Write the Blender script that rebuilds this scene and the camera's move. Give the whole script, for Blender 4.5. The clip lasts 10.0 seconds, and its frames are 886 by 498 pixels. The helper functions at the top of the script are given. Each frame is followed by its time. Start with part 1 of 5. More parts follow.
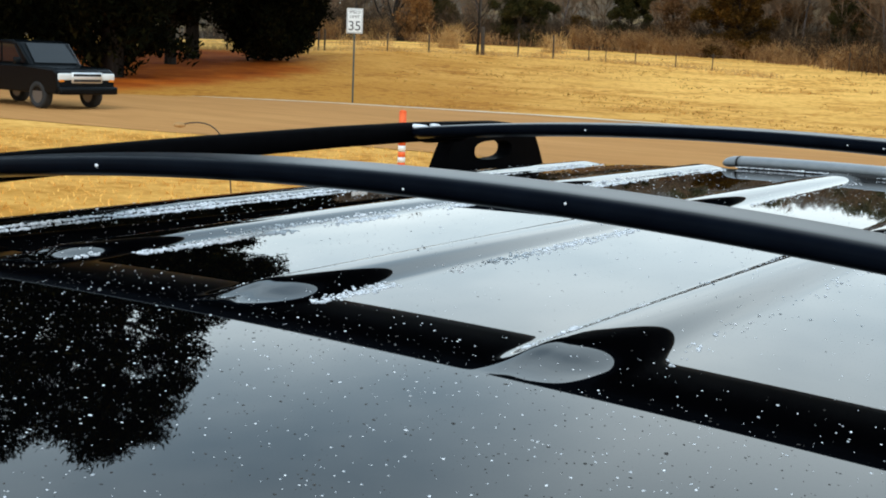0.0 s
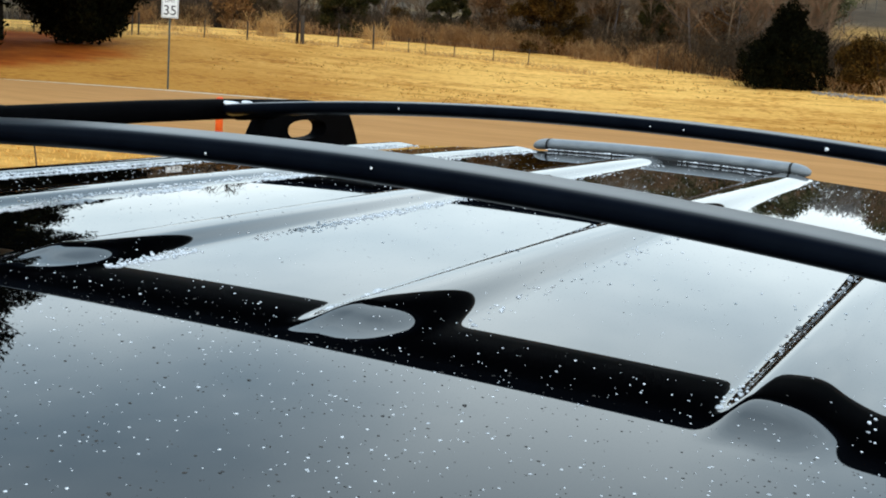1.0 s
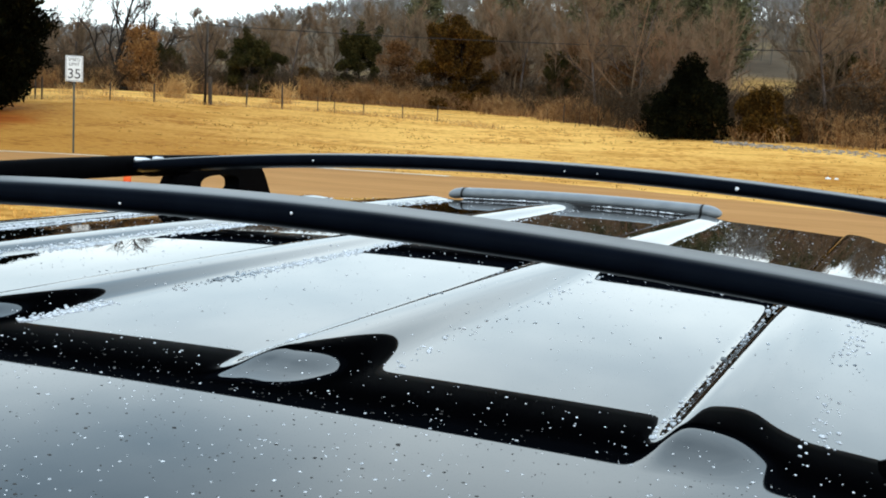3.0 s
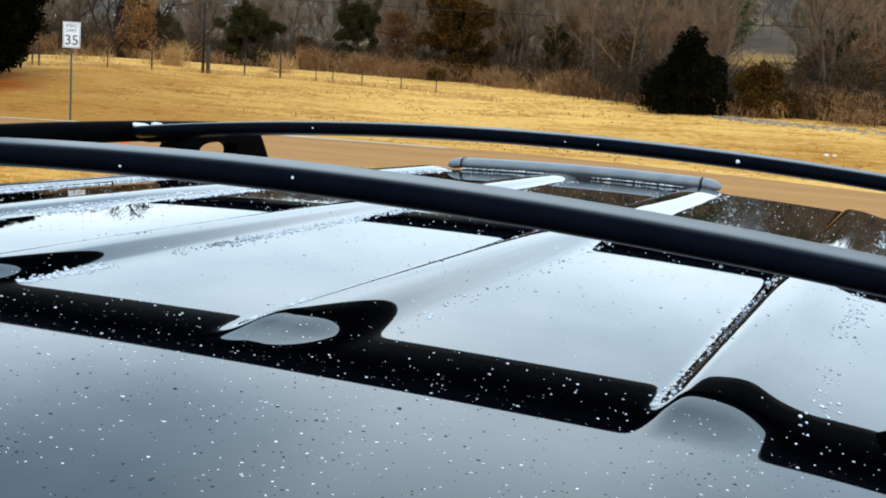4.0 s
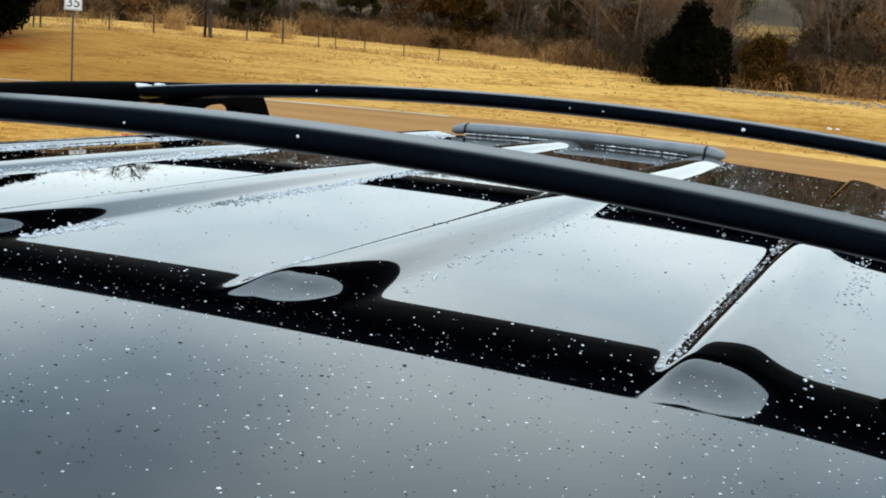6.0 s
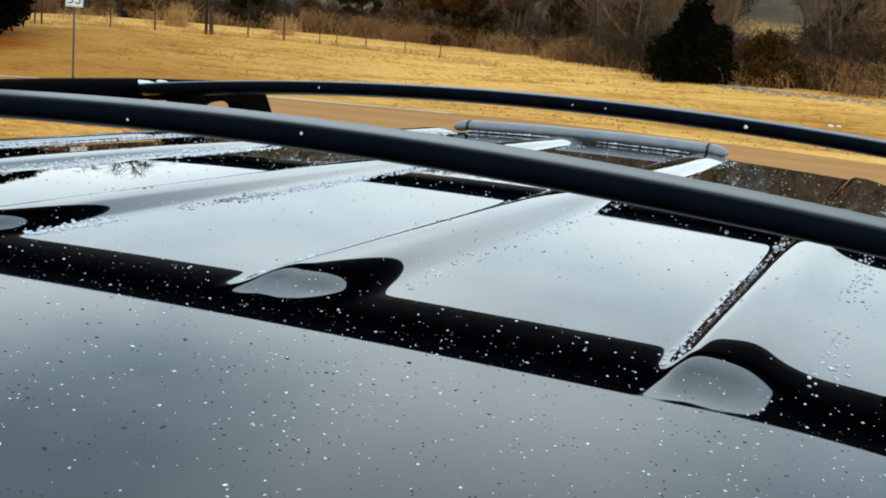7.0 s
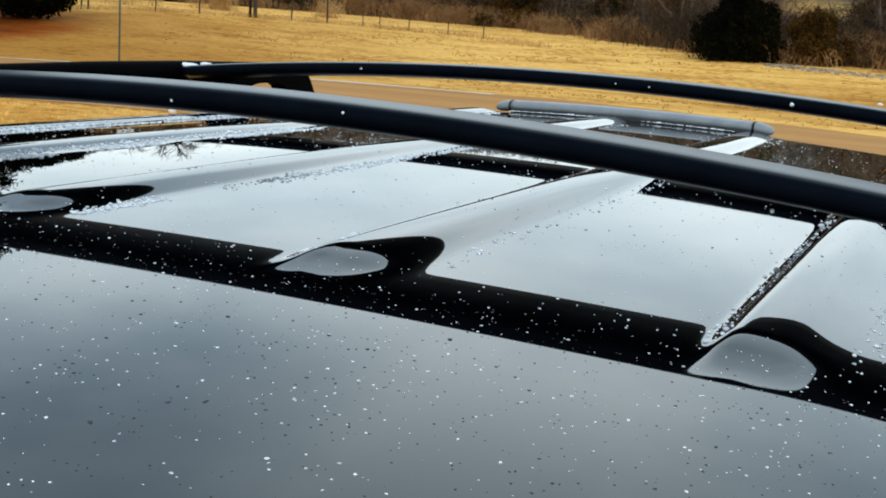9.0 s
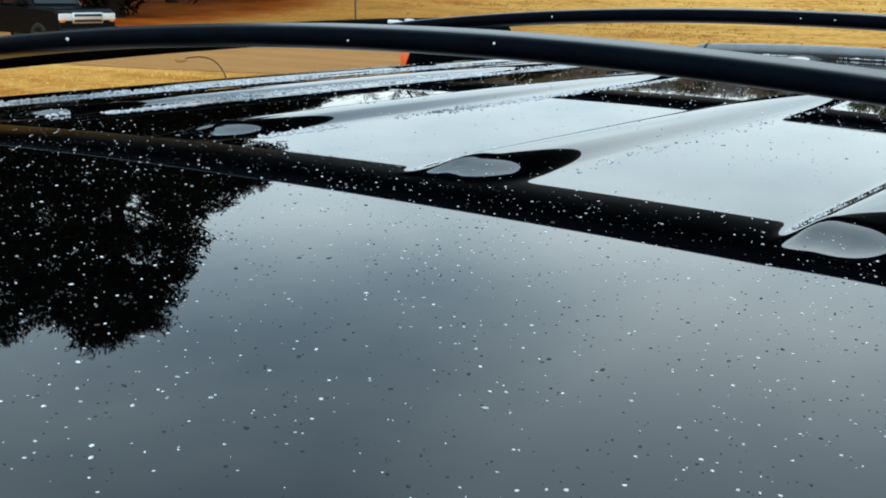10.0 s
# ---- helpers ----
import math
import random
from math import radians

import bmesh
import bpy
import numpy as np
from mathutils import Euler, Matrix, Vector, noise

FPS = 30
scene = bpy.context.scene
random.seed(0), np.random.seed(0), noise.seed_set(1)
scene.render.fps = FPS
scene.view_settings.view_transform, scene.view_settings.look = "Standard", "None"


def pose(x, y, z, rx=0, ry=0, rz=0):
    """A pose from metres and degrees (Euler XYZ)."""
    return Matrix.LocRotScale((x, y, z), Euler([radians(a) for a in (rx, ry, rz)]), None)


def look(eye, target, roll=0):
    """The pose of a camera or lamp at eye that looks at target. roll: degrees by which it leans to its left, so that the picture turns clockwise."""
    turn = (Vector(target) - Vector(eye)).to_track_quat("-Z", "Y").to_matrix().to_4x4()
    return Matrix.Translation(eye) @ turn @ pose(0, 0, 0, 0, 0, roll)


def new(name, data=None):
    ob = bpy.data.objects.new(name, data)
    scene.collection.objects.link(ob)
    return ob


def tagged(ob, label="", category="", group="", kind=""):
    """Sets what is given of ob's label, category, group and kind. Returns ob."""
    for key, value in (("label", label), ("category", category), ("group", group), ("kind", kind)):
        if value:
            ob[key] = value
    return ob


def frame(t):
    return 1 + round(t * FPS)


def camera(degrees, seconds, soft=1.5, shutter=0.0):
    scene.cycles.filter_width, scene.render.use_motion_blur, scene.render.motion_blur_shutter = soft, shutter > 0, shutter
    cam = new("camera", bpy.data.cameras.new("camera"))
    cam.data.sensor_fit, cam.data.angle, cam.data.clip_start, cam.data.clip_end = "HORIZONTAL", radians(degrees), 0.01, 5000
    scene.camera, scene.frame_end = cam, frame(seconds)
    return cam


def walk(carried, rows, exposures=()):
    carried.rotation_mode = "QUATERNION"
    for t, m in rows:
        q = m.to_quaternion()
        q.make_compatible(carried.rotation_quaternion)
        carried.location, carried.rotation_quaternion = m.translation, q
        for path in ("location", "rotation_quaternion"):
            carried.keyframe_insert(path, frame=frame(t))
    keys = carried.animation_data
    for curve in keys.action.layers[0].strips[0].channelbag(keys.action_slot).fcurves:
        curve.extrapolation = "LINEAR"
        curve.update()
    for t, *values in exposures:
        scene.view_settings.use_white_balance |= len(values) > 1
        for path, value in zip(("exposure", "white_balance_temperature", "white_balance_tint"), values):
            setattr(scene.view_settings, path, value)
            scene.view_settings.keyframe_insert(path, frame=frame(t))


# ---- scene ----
ROOF = 1.75          # height of the roof's crown above the ground
cam = camera(41.41, 10.0, soft=1.9)

# seconds, x, y, height over the roof's crown, yaw, pitch, roll
PATH = [
    (0.0, 0.590, -0.024, 0.1745, 35.31, -9.35, 2.38),
    (0.2, 0.579, -0.005, 0.164, 32.20, -9.00, 2.47),
    (0.5, 0.599, -0.019, 0.161, 29.49, -9.09, 2.66),
    (0.7, 0.593, -0.014, 0.159, 28.37, -9.01, 3.36),
    (1.0, 0.596, -0.011, 0.154, 26.40, -9.31, 3.88),
    (1.5, 0.588, -0.009, 0.146, 24.26, -10.39, 3.89),
    (1.7, 0.585, -0.013, 0.148, 24.74, -10.00, 4.10),
    (2.0, 0.584, -0.011, 0.152, 25.47, -7.37, 3.14),
    (2.5, 0.591, -0.010, 0.147, 23.55, -6.23, 2.06),
    (2.7, 0.590, -0.009, 0.145, 22.78, -6.05, 2.18),
    (3.8, 0.584, -0.007, 0.138, 22.12, -7.53, 3.24),
    (4.0, 0.584, -0.007, 0.138, 22.10, -7.69, 3.40),
    (4.5, 0.580, 0.000, 0.134, 22.01, -8.72, 3.58),
    (5.0, 0.580, -0.006, 0.134, 21.95, -9.06, 3.90),
    (5.5, 0.581, -0.006, 0.132, 21.96, -9.17, 4.12),
    (7.0, 0.579, -0.007, 0.132, 22.06, -9.37, 4.23),
    (7.5, 0.580, -0.008, 0.131, 22.08, -9.55, 4.13),
    (8.0, 0.576, -0.005, 0.132, 22.70, -9.39, 3.78),
    (8.5, 0.578, -0.007, 0.132, 23.14, -9.76, 3.74),
    (9.0, 0.581, -0.007, 0.130, 24.17, -10.41, 3.70),
    (9.2, 0.585, -0.017, 0.128, 26.20, -11.11, 3.37),
    (9.4, 0.593, -0.030, 0.127, 28.13, -11.86, 3.74),
    (9.5, 0.600, -0.026, 0.128, 28.69, -11.99, 3.40),
    (9.6, 0.609, -0.036, 0.127, 30.44, -12.15, 3.35),
    (9.8, 0.633, -0.033, 0.125, 31.96, -12.20, 3.05),
    (10.0, 0.687, -0.060, 0.112, 35.715, -12.58, 0.76),
]
walk(cam, [(t, pose(x, y, ROOF + z, 90 + p, 0, a) @ pose(0, 0, 0, 0, 0, r)) for t, x, y, z, a, p, r in PATH],
     exposures=[(0.0, -0.11, 6250, 10), (0.5, -0.11, 6180, 10), (1.5, -0.05, 6260, 10), (2.5, -0.04, 6340, 10), (3.8, -0.04, 5880, 10), (4.5, -0.04, 5930, 10),
                (5.0, -0.17, 6270, 10), (5.5, -0.23, 6260, 10), (9.0, -0.26, 6240, 10), (10.0, -0.31, 6090, 7)])


# ---- light ----
world = bpy.data.worlds.new("overcast_sky")
scene.world = world
world.use_nodes = True
wn, wl = world.node_tree.nodes, world.node_tree.links
wn.clear()
out = wn.new("ShaderNodeOutputWorld")
bg = wn.new("ShaderNodeBackground")
sky = wn.new("ShaderNodeTexSky")
sky.sky_type, sky.sun_disc = "NISHITA", False
sky.sun_elevation, sky.sun_rotation = radians(42), radians(150)
sky.dust_density, sky.air_density = 4.0, 1.5
geo = wn.new("ShaderNodeTexCoord")
mapn = wn.new("ShaderNodeMapping")
mapn.inputs["Scale"].default_value = (1.0, 1.0, 2.6)
mapn.inputs["Location"].default_value = (-12.427, -17.942, 12.568)
cloud = wn.new("ShaderNodeTexNoise")
cloud.inputs["Scale"].default_value = 1.499
cloud.inputs["Detail"].default_value = 5.0
cloud.inputs["Roughness"].default_value = 0.5
ramp = wn.new("ShaderNodeValToRGB")
ramp.color_ramp.elements[0].position, ramp.color_ramp.elements[0].color = 0.36, (0.440, 0.572, 0.652, 1)
ramp.color_ramp.elements[1].position, ramp.color_ramp.elements[1].color = 0.66, (1.030, 1.146, 1.150, 1)
sep = wn.new("ShaderNodeSeparateXYZ")
lift = wn.new("ShaderNodeValToRGB")       # the cloud cover is brighter low down than overhead
lift.color_ramp.interpolation = "EASE"
for pos, val in ((0.12, 0.80), (0.30, 0.60), (0.60, 0.44)):
    lift.color_ramp.elements.new(pos)
for e, (pos, val) in zip(lift.color_ramp.elements, ((0.0, (0.86, 0.80, 0.75)), (0.10, (0.76, 0.735, 0.71)), (0.20, (0.785, 0.775, 0.765)), (0.52, (0.365, 0.40, 0.435)), (1.0, (0.31, 0.36, 0.42)))):
    e.position, e.color = pos, (*val, 1)
gain = wn.new("ShaderNodeVectorMath")
gain.operation = "SCALE"
gain.inputs["Scale"].default_value = 3.4
mul = wn.new("ShaderNodeVectorMath")
mul.operation = "MULTIPLY"
dim = wn.new("ShaderNodeVectorMath")
dim.operation = "SCALE"
dim.inputs["Scale"].default_value = 0.12
mix = wn.new("ShaderNodeMix")
mix.data_type = "RGBA"
mix.inputs["Factor"].default_value = 0.86
wl.new(geo.outputs["Generated"], mapn.inputs["Vector"])
wl.new(mapn.outputs["Vector"], cloud.inputs["Vector"])
wl.new(cloud.outputs["Fac"], ramp.inputs["Fac"])
wl.new(geo.outputs["Generated"], sep.inputs["Vector"])
wl.new(sep.outputs["Z"], lift.inputs["Fac"])
wl.new(lift.outputs["Color"], gain.inputs[0])
wl.new(ramp.outputs["Color"], mul.inputs[0])
wl.new(gain.outputs["Vector"], mul.inputs[1])
wl.new(sky.outputs["Color"], dim.inputs["Vector"])
wl.new(dim.outputs["Vector"], mix.inputs["A"])
wl.new(mul.outputs["Vector"], mix.inputs["B"])
wl.new(mix.outputs["Result"], bg.inputs["Color"])
bg.inputs["Strength"].default_value = 1.0
wl.new(bg.outputs["Background"], out.inputs["Surface"])

sun_data = bpy.data.lights.new("sun", "SUN")
sun_data.energy, sun_data.angle, sun_data.color = 1.0, radians(18), (1.0, 0.96, 0.9)
sun = new("sun", sun_data)
sun.matrix_world = look((0, 0, 0), (-0.35, 0.65, -0.75)) @ pose(0, 0, 0)


# ---- materials ----
def material(name, base, rough=0.6, metal=0.0, ior=1.5, coat=0.0):
    m = bpy.data.materials.new(name)
    m.use_nodes = True
    b = m.node_tree.nodes["Principled BSDF"]
    b.inputs["Base Color"].default_value = (*base, 1)
    b.inputs["Roughness"].default_value = rough
    b.inputs["Metallic"].default_value = metal
    b.inputs["IOR"].default_value = ior
    b.inputs["Coat Weight"].default_value = coat
    return m


def varied(name, stops, scale, rough=0.7, ior=1.45, bump=0.0, bump_scale=40.0, fine=0.0, stretch=(1, 1, 1), island=0.0):
    """Colour by noise at two sizes, with a bump; stops: (position, colour) pairs."""
    m = material(name, stops[0][1], rough, ior=ior)
    n, l = m.node_tree.nodes, m.node_tree.links
    b = n["Principled BSDF"]
    co = n.new("ShaderNodeTexCoord")
    mp = n.new("ShaderNodeMapping")
    mp.inputs["Scale"].default_value = stretch
    l.new(co.outputs["Object"], mp.inputs["Vector"])
    big = n.new("ShaderNodeTexNoise")
    big.inputs["Scale"].default_value = scale
    big.inputs["Detail"].default_value = 6.0
    big.inputs["Roughness"].default_value = 0.62
    l.new(mp.outputs["Vector"], big.inputs["Vector"])
    fac = big.outputs["Fac"]
    if fine:
        small = n.new("ShaderNodeTexNoise")
        small.inputs["Scale"].default_value = fine
        small.inputs["Detail"].default_value = 4.0
        l.new(mp.outputs["Vector"], small.inputs["Vector"])
        mx = n.new("ShaderNodeMix")
        mx.inputs["Factor"].default_value = 0.5
        l.new(fac, mx.inputs["A"])
        l.new(small.outputs["Fac"], mx.inputs["B"])
        fac = mx.outputs["Result"]
    if island:
        gi = n.new("ShaderNodeNewGeometry")
        mi = n.new("ShaderNodeMix")
        mi.inputs["Factor"].default_value = island
        l.new(fac, mi.inputs["A"])
        l.new(gi.outputs["Random Per Island"], mi.inputs["B"])
        fac = mi.outputs["Result"]
    cr = n.new("ShaderNodeValToRGB")
    els = cr.color_ramp.elements
    while len(els) < len(stops):
        els.new(0.5)
    for e, (p, c) in zip(els, stops):
        e.position, e.color = p, (*c, 1)
    l.new(fac, cr.inputs["Fac"])
    l.new(cr.outputs["Color"], b.inputs["Base Color"])
    if bump:
        bn = n.new("ShaderNodeTexNoise")
        bn.inputs["Scale"].default_value = bump_scale
        bn.inputs["Detail"].default_value = 3.0
        l.new(mp.outputs["Vector"], bn.inputs["Vector"])
        bp = n.new("ShaderNodeBump")
        bp.inputs["Strength"].default_value = bump
        l.new(bn.outputs["Fac"], bp.inputs["Height"])
        l.new(bp.outputs["Normal"], b.inputs["Normal"])
    return m


def paint():
    """Black car paint under clear coat, with a faint film of dirt that roughens it in places."""
    m = material("black_car_paint", (0.0007, 0.0007, 0.0009), 0.03, ior=1.58)
    n, l = m.node_tree.nodes, m.node_tree.links
    b = n["Principled BSDF"]
    co = n.new("ShaderNodeTexCoord")
    film = n.new("ShaderNodeTexNoise")
    film.inputs["Scale"].default_value = 5.0
    film.inputs["Detail"].default_value = 5.0
    l.new(co.outputs["Object"], film.inputs["Vector"])
    mr = n.new("ShaderNodeMapRange")
    mr.inputs["From Min"].default_value, mr.inputs["From Max"].default_value = 0.4, 0.75
    mr.inputs["To Min"].default_value, mr.inputs["To Max"].default_value = 0.006, 0.03
    l.new(film.outputs["Fac"], mr.inputs["Value"])
    l.new(mr.outputs["Result"], b.inputs["Roughness"])
    return m


PAINT = paint()
SATIN = varied("satin_black_rack", [(0.35, (0.0018, 0.0026, 0.005)), (0.7, (0.003, 0.0045, 0.008))], 30, rough=0.30, ior=1.42, bump=0.02, bump_scale=500)
SATIN.node_tree.nodes["Principled BSDF"].inputs["Specular Tint"].default_value = (0.64, 0.82, 1.0, 1)      # a bluish black finish


def grazing_gloss(m, low, high):
    """A dull finish that shines only where it is seen at a slant."""
    n, l = m.node_tree.nodes, m.node_tree.links
    lw = n.new("ShaderNodeLayerWeight")
    lw.inputs["Blend"].default_value = 0.5
    mr = n.new("ShaderNodeMapRange")
    mr.inputs["From Min"].default_value, mr.inputs["From Max"].default_value = 0.74, 0.97
    mr.inputs["To Min"].default_value, mr.inputs["To Max"].default_value = low, high
    l.new(lw.outputs["Facing"], mr.inputs["Value"])
    l.new(mr.outputs["Result"], n["Principled BSDF"].inputs["Specular IOR Level"])


grazing_gloss(SATIN, 0.03, 0.35)
TUBE = varied("grey_trim", [(0.35, (0.19, 0.208, 0.22)), (0.7, (0.26, 0.28, 0.29))], 25, rough=0.36, bump=0.03, bump_scale=300)
RUBBER = material("black_rubber", (0.012, 0.012, 0.012), 0.75)
GLASS = material("dark_tinted_glass", (0.01, 0.012, 0.013), 0.03, ior=1.5)
CHROME = material("chrome", (0.80, 0.80, 0.81), 0.34, metal=1.0)
ALLOY = material("alloy_rim", (0.22, 0.22, 0.23), 0.3, metal=0.9)
LAMP = material("headlamp_lens", (0.75, 0.76, 0.74), 0.12)
AMBER = material("amber_lens", (0.8, 0.25, 0.02), 0.2)
ICE = varied("white_ice", [(0.3, (0.42, 0.44, 0.46)), (0.7, (0.80, 0.82, 0.85))], 120, rough=0.45, ior=1.31, island=0.4)
SLEET = varied("grey_sleet", [(0.3, (0.50, 0.52, 0.54)), (0.7, (0.88, 0.90, 0.92))], 120, rough=0.45, ior=1.31, island=0.5)
DRYGRASS = varied("dormant_grass", [(0.34, (0.36, 0.165, 0.034)), (0.42, (0.70, 0.340, 0.070)), (0.52, (0.95, 0.545, 0.145)), (0.63, (0.78, 0.410, 0.090)), (0.74, (0.44, 0.230, 0.050))], 0.22, rough=0.97, ior=1.12, bump=0.5, bump_scale=2.2, fine=2.6)
TUFT = varied("dull_brown_tufts", [(0.3, (0.26, 0.135, 0.034)), (0.55, (0.46, 0.25, 0.062)), (0.8, (0.72, 0.42, 0.12))], 0.6, rough=0.97, ior=1.1, island=0.5)
REDDIRT = varied("red_pine_straw", [(0.3, (0.24, 0.038, 0.004)), (0.7, (0.56, 0.135, 0.013))], 0.5, rough=0.95, ior=1.2, bump=0.4, bump_scale=5, fine=3)
LEAFLITTER = varied("leaf_litter", [(0.3, (0.085, 0.062, 0.042)), (0.52, (0.145, 0.105, 0.068)), (0.70, (0.36, 0.25, 0.115))], 0.07, rough=0.95, ior=1.1, bump=0.5, bump_scale=2, fine=0.7)
ASPHALT = varied("tan_chipseal_road", [(0.3, (0.40, 0.190, 0.062)), (0.55, (0.53, 0.262, 0.090)), (0.75, (0.63, 0.34, 0.128))], 0.35, rough=0.95, ior=1.12, bump=0.3, bump_scale=30, fine=4.0, stretch=(0.15, 1.6, 1))
EDGELINE = varied("worn_white_line", [(0.3, (0.60, 0.48, 0.33)), (0.7, (0.80, 0.70, 0.55))], 2.0, rough=0.8)
BARK = varied("grey_bark", [(0.3, (0.055, 0.042, 0.035)), (0.7, (0.13, 0.10, 0.085))], 0.6, rough=0.9, ior=1.2, island=0.5)
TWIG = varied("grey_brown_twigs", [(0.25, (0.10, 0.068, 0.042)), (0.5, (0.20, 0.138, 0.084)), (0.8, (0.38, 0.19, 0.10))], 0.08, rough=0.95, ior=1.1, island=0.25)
# distance haze over the ridge is put into this paler grey
FARTWIG = varied("haze_pale_twigs", [(0.25, (0.19, 0.18, 0.175)), (0.5, (0.30, 0.285, 0.275)), (0.8, (0.38, 0.34, 0.31))], 0.03, rough=0.95, ior=1.1, island=0.25)
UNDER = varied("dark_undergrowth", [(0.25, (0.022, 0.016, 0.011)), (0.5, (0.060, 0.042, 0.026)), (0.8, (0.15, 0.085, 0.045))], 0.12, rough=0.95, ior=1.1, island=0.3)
RUSSET = varied("dead_russet_leaves", [(0.25, (0.075, 0.038, 0.016)), (0.55, (0.17, 0.085, 0.034)), (0.85, (0.30, 0.15, 0.058))], 0.5, rough=0.95, ior=1.1, island=0.4)
# twig brown with some distance haze greyed into the colour
MIDTWIG = varied("light_haze_twigs", [(0.25, (0.115, 0.098, 0.076)), (0.5, (0.19, 0.162, 0.13)), (0.8, (0.28, 0.19, 0.14))], 0.05, rough=0.95, ior=1.1, island=0.3)
FOOTBLACK = varied("black_moulded_plastic", [(0.3, (0.0008, 0.0008, 0.001)), (0.7, (0.002, 0.002, 0.0025))], 60, rough=0.6, ior=1.06, bump=0.1, bump_scale=800)
DIRT = varied("dark_grit", [(0.3, (0.02, 0.018, 0.016)), (0.7, (0.06, 0.052, 0.045))], 60, rough=0.8)
BRUSH = varied("tan_brush", [(0.25, (0.10, 0.046, 0.019)), (0.5, (0.27, 0.145, 0.060)), (0.8, (0.54, 0.34, 0.15))], 0.3, rough=0.95, ior=1.1, island=0.4)
TALLGRASS = varied("pale_dry_tall_grass", [(0.25, (0.30, 0.155, 0.050)), (0.5, (0.56, 0.34, 0.13)), (0.8, (0.80, 0.56, 0.25))], 0.4, rough=0.95, ior=1.1, island=0.4)
TANLEAF = varied("pale_orange_brown_leaves", [(0.25, (0.13, 0.060, 0.022)), (0.55, (0.30, 0.150, 0.052)), (0.85, (0.52, 0.28, 0.10))], 0.5, rough=0.95, ior=1.1, island=0.4)
CEDAR = varied("cedar_foliage", [(0.25, (0.010, 0.011, 0.004)), (0.55, (0.038, 0.036, 0.011)), (0.85, (0.13, 0.085, 0.022))], 0.6, rough=0.95, ior=1.1, island=0.4)
PINE = varied("olive_pine_needles", [(0.25, (0.042, 0.044, 0.020)), (0.55, (0.115, 0.108, 0.050)), (0.85, (0.22, 0.185, 0.085))], 0.5, rough=0.95, ior=1.1, island=0.4)
CEDAR_WARM = varied("bronzed_cedar_foliage", [(0.25, (0.014, 0.009, 0.003)), (0.55, (0.072, 0.038, 0.008)), (0.85, (0.24, 0.115, 0.022))], 0.6, rough=0.95, ior=1.1, island=0.4)
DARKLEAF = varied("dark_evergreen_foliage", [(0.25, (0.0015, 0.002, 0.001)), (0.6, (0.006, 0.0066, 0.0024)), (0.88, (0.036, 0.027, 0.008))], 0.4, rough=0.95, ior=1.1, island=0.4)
DARKBARK = varied("dark_bark", [(0.3, (0.012, 0.010, 0.008)), (0.7, (0.04, 0.031, 0.025))], 3, rough=0.95, ior=1.15, stretch=(3, 3, 0.5))
GALV = varied("weathered_steel", [(0.3, (0.035, 0.042, 0.036)), (0.7, (0.08, 0.09, 0.075))], 8, rough=0.6)
SNOW = varied("packed_snow", [(0.3, (0.78, 0.81, 0.84)), (0.7, (0.90, 0.91, 0.92))], 90, rough=0.6, bump=0.4, bump_scale=200)
SIGNWHITE = varied("sign_sheeting", [(0.3, (0.72, 0.74, 0.74)), (0.7, (0.82, 0.83, 0.82))], 5, rough=0.5)
SIGNBLACK = material("sign_black", (0.012, 0.012, 0.014), 0.5)
ORANGE = varied("safety_orange", [(0.3, (0.80, 0.10, 0.015)), (0.7, (0.9, 0.16, 0.03))], 12, rough=0.5)
BANDWHITE = varied("reflective_white", [(0.3, (0.72, 0.72, 0.70)), (0.7, (0.85, 0.85, 0.83))], 12, rough=0.45)
POSTWOOD = varied("weathered_wood", [(0.3, (0.03, 0.024, 0.019)), (0.7, (0.085, 0.065, 0.048))], 3, rough=0.9, stretch=(4, 4, 0.6))
TRUCKPAINT = material("dark_green_black_truck_paint", (0.003, 0.004, 0.005), 0.22, ior=1.2)
ROCK = varied("pale_rubble", [(0.3, (0.18, 0.145, 0.11)), (0.7, (0.36, 0.31, 0.25))], 1.2, rough=0.9, island=0.5)


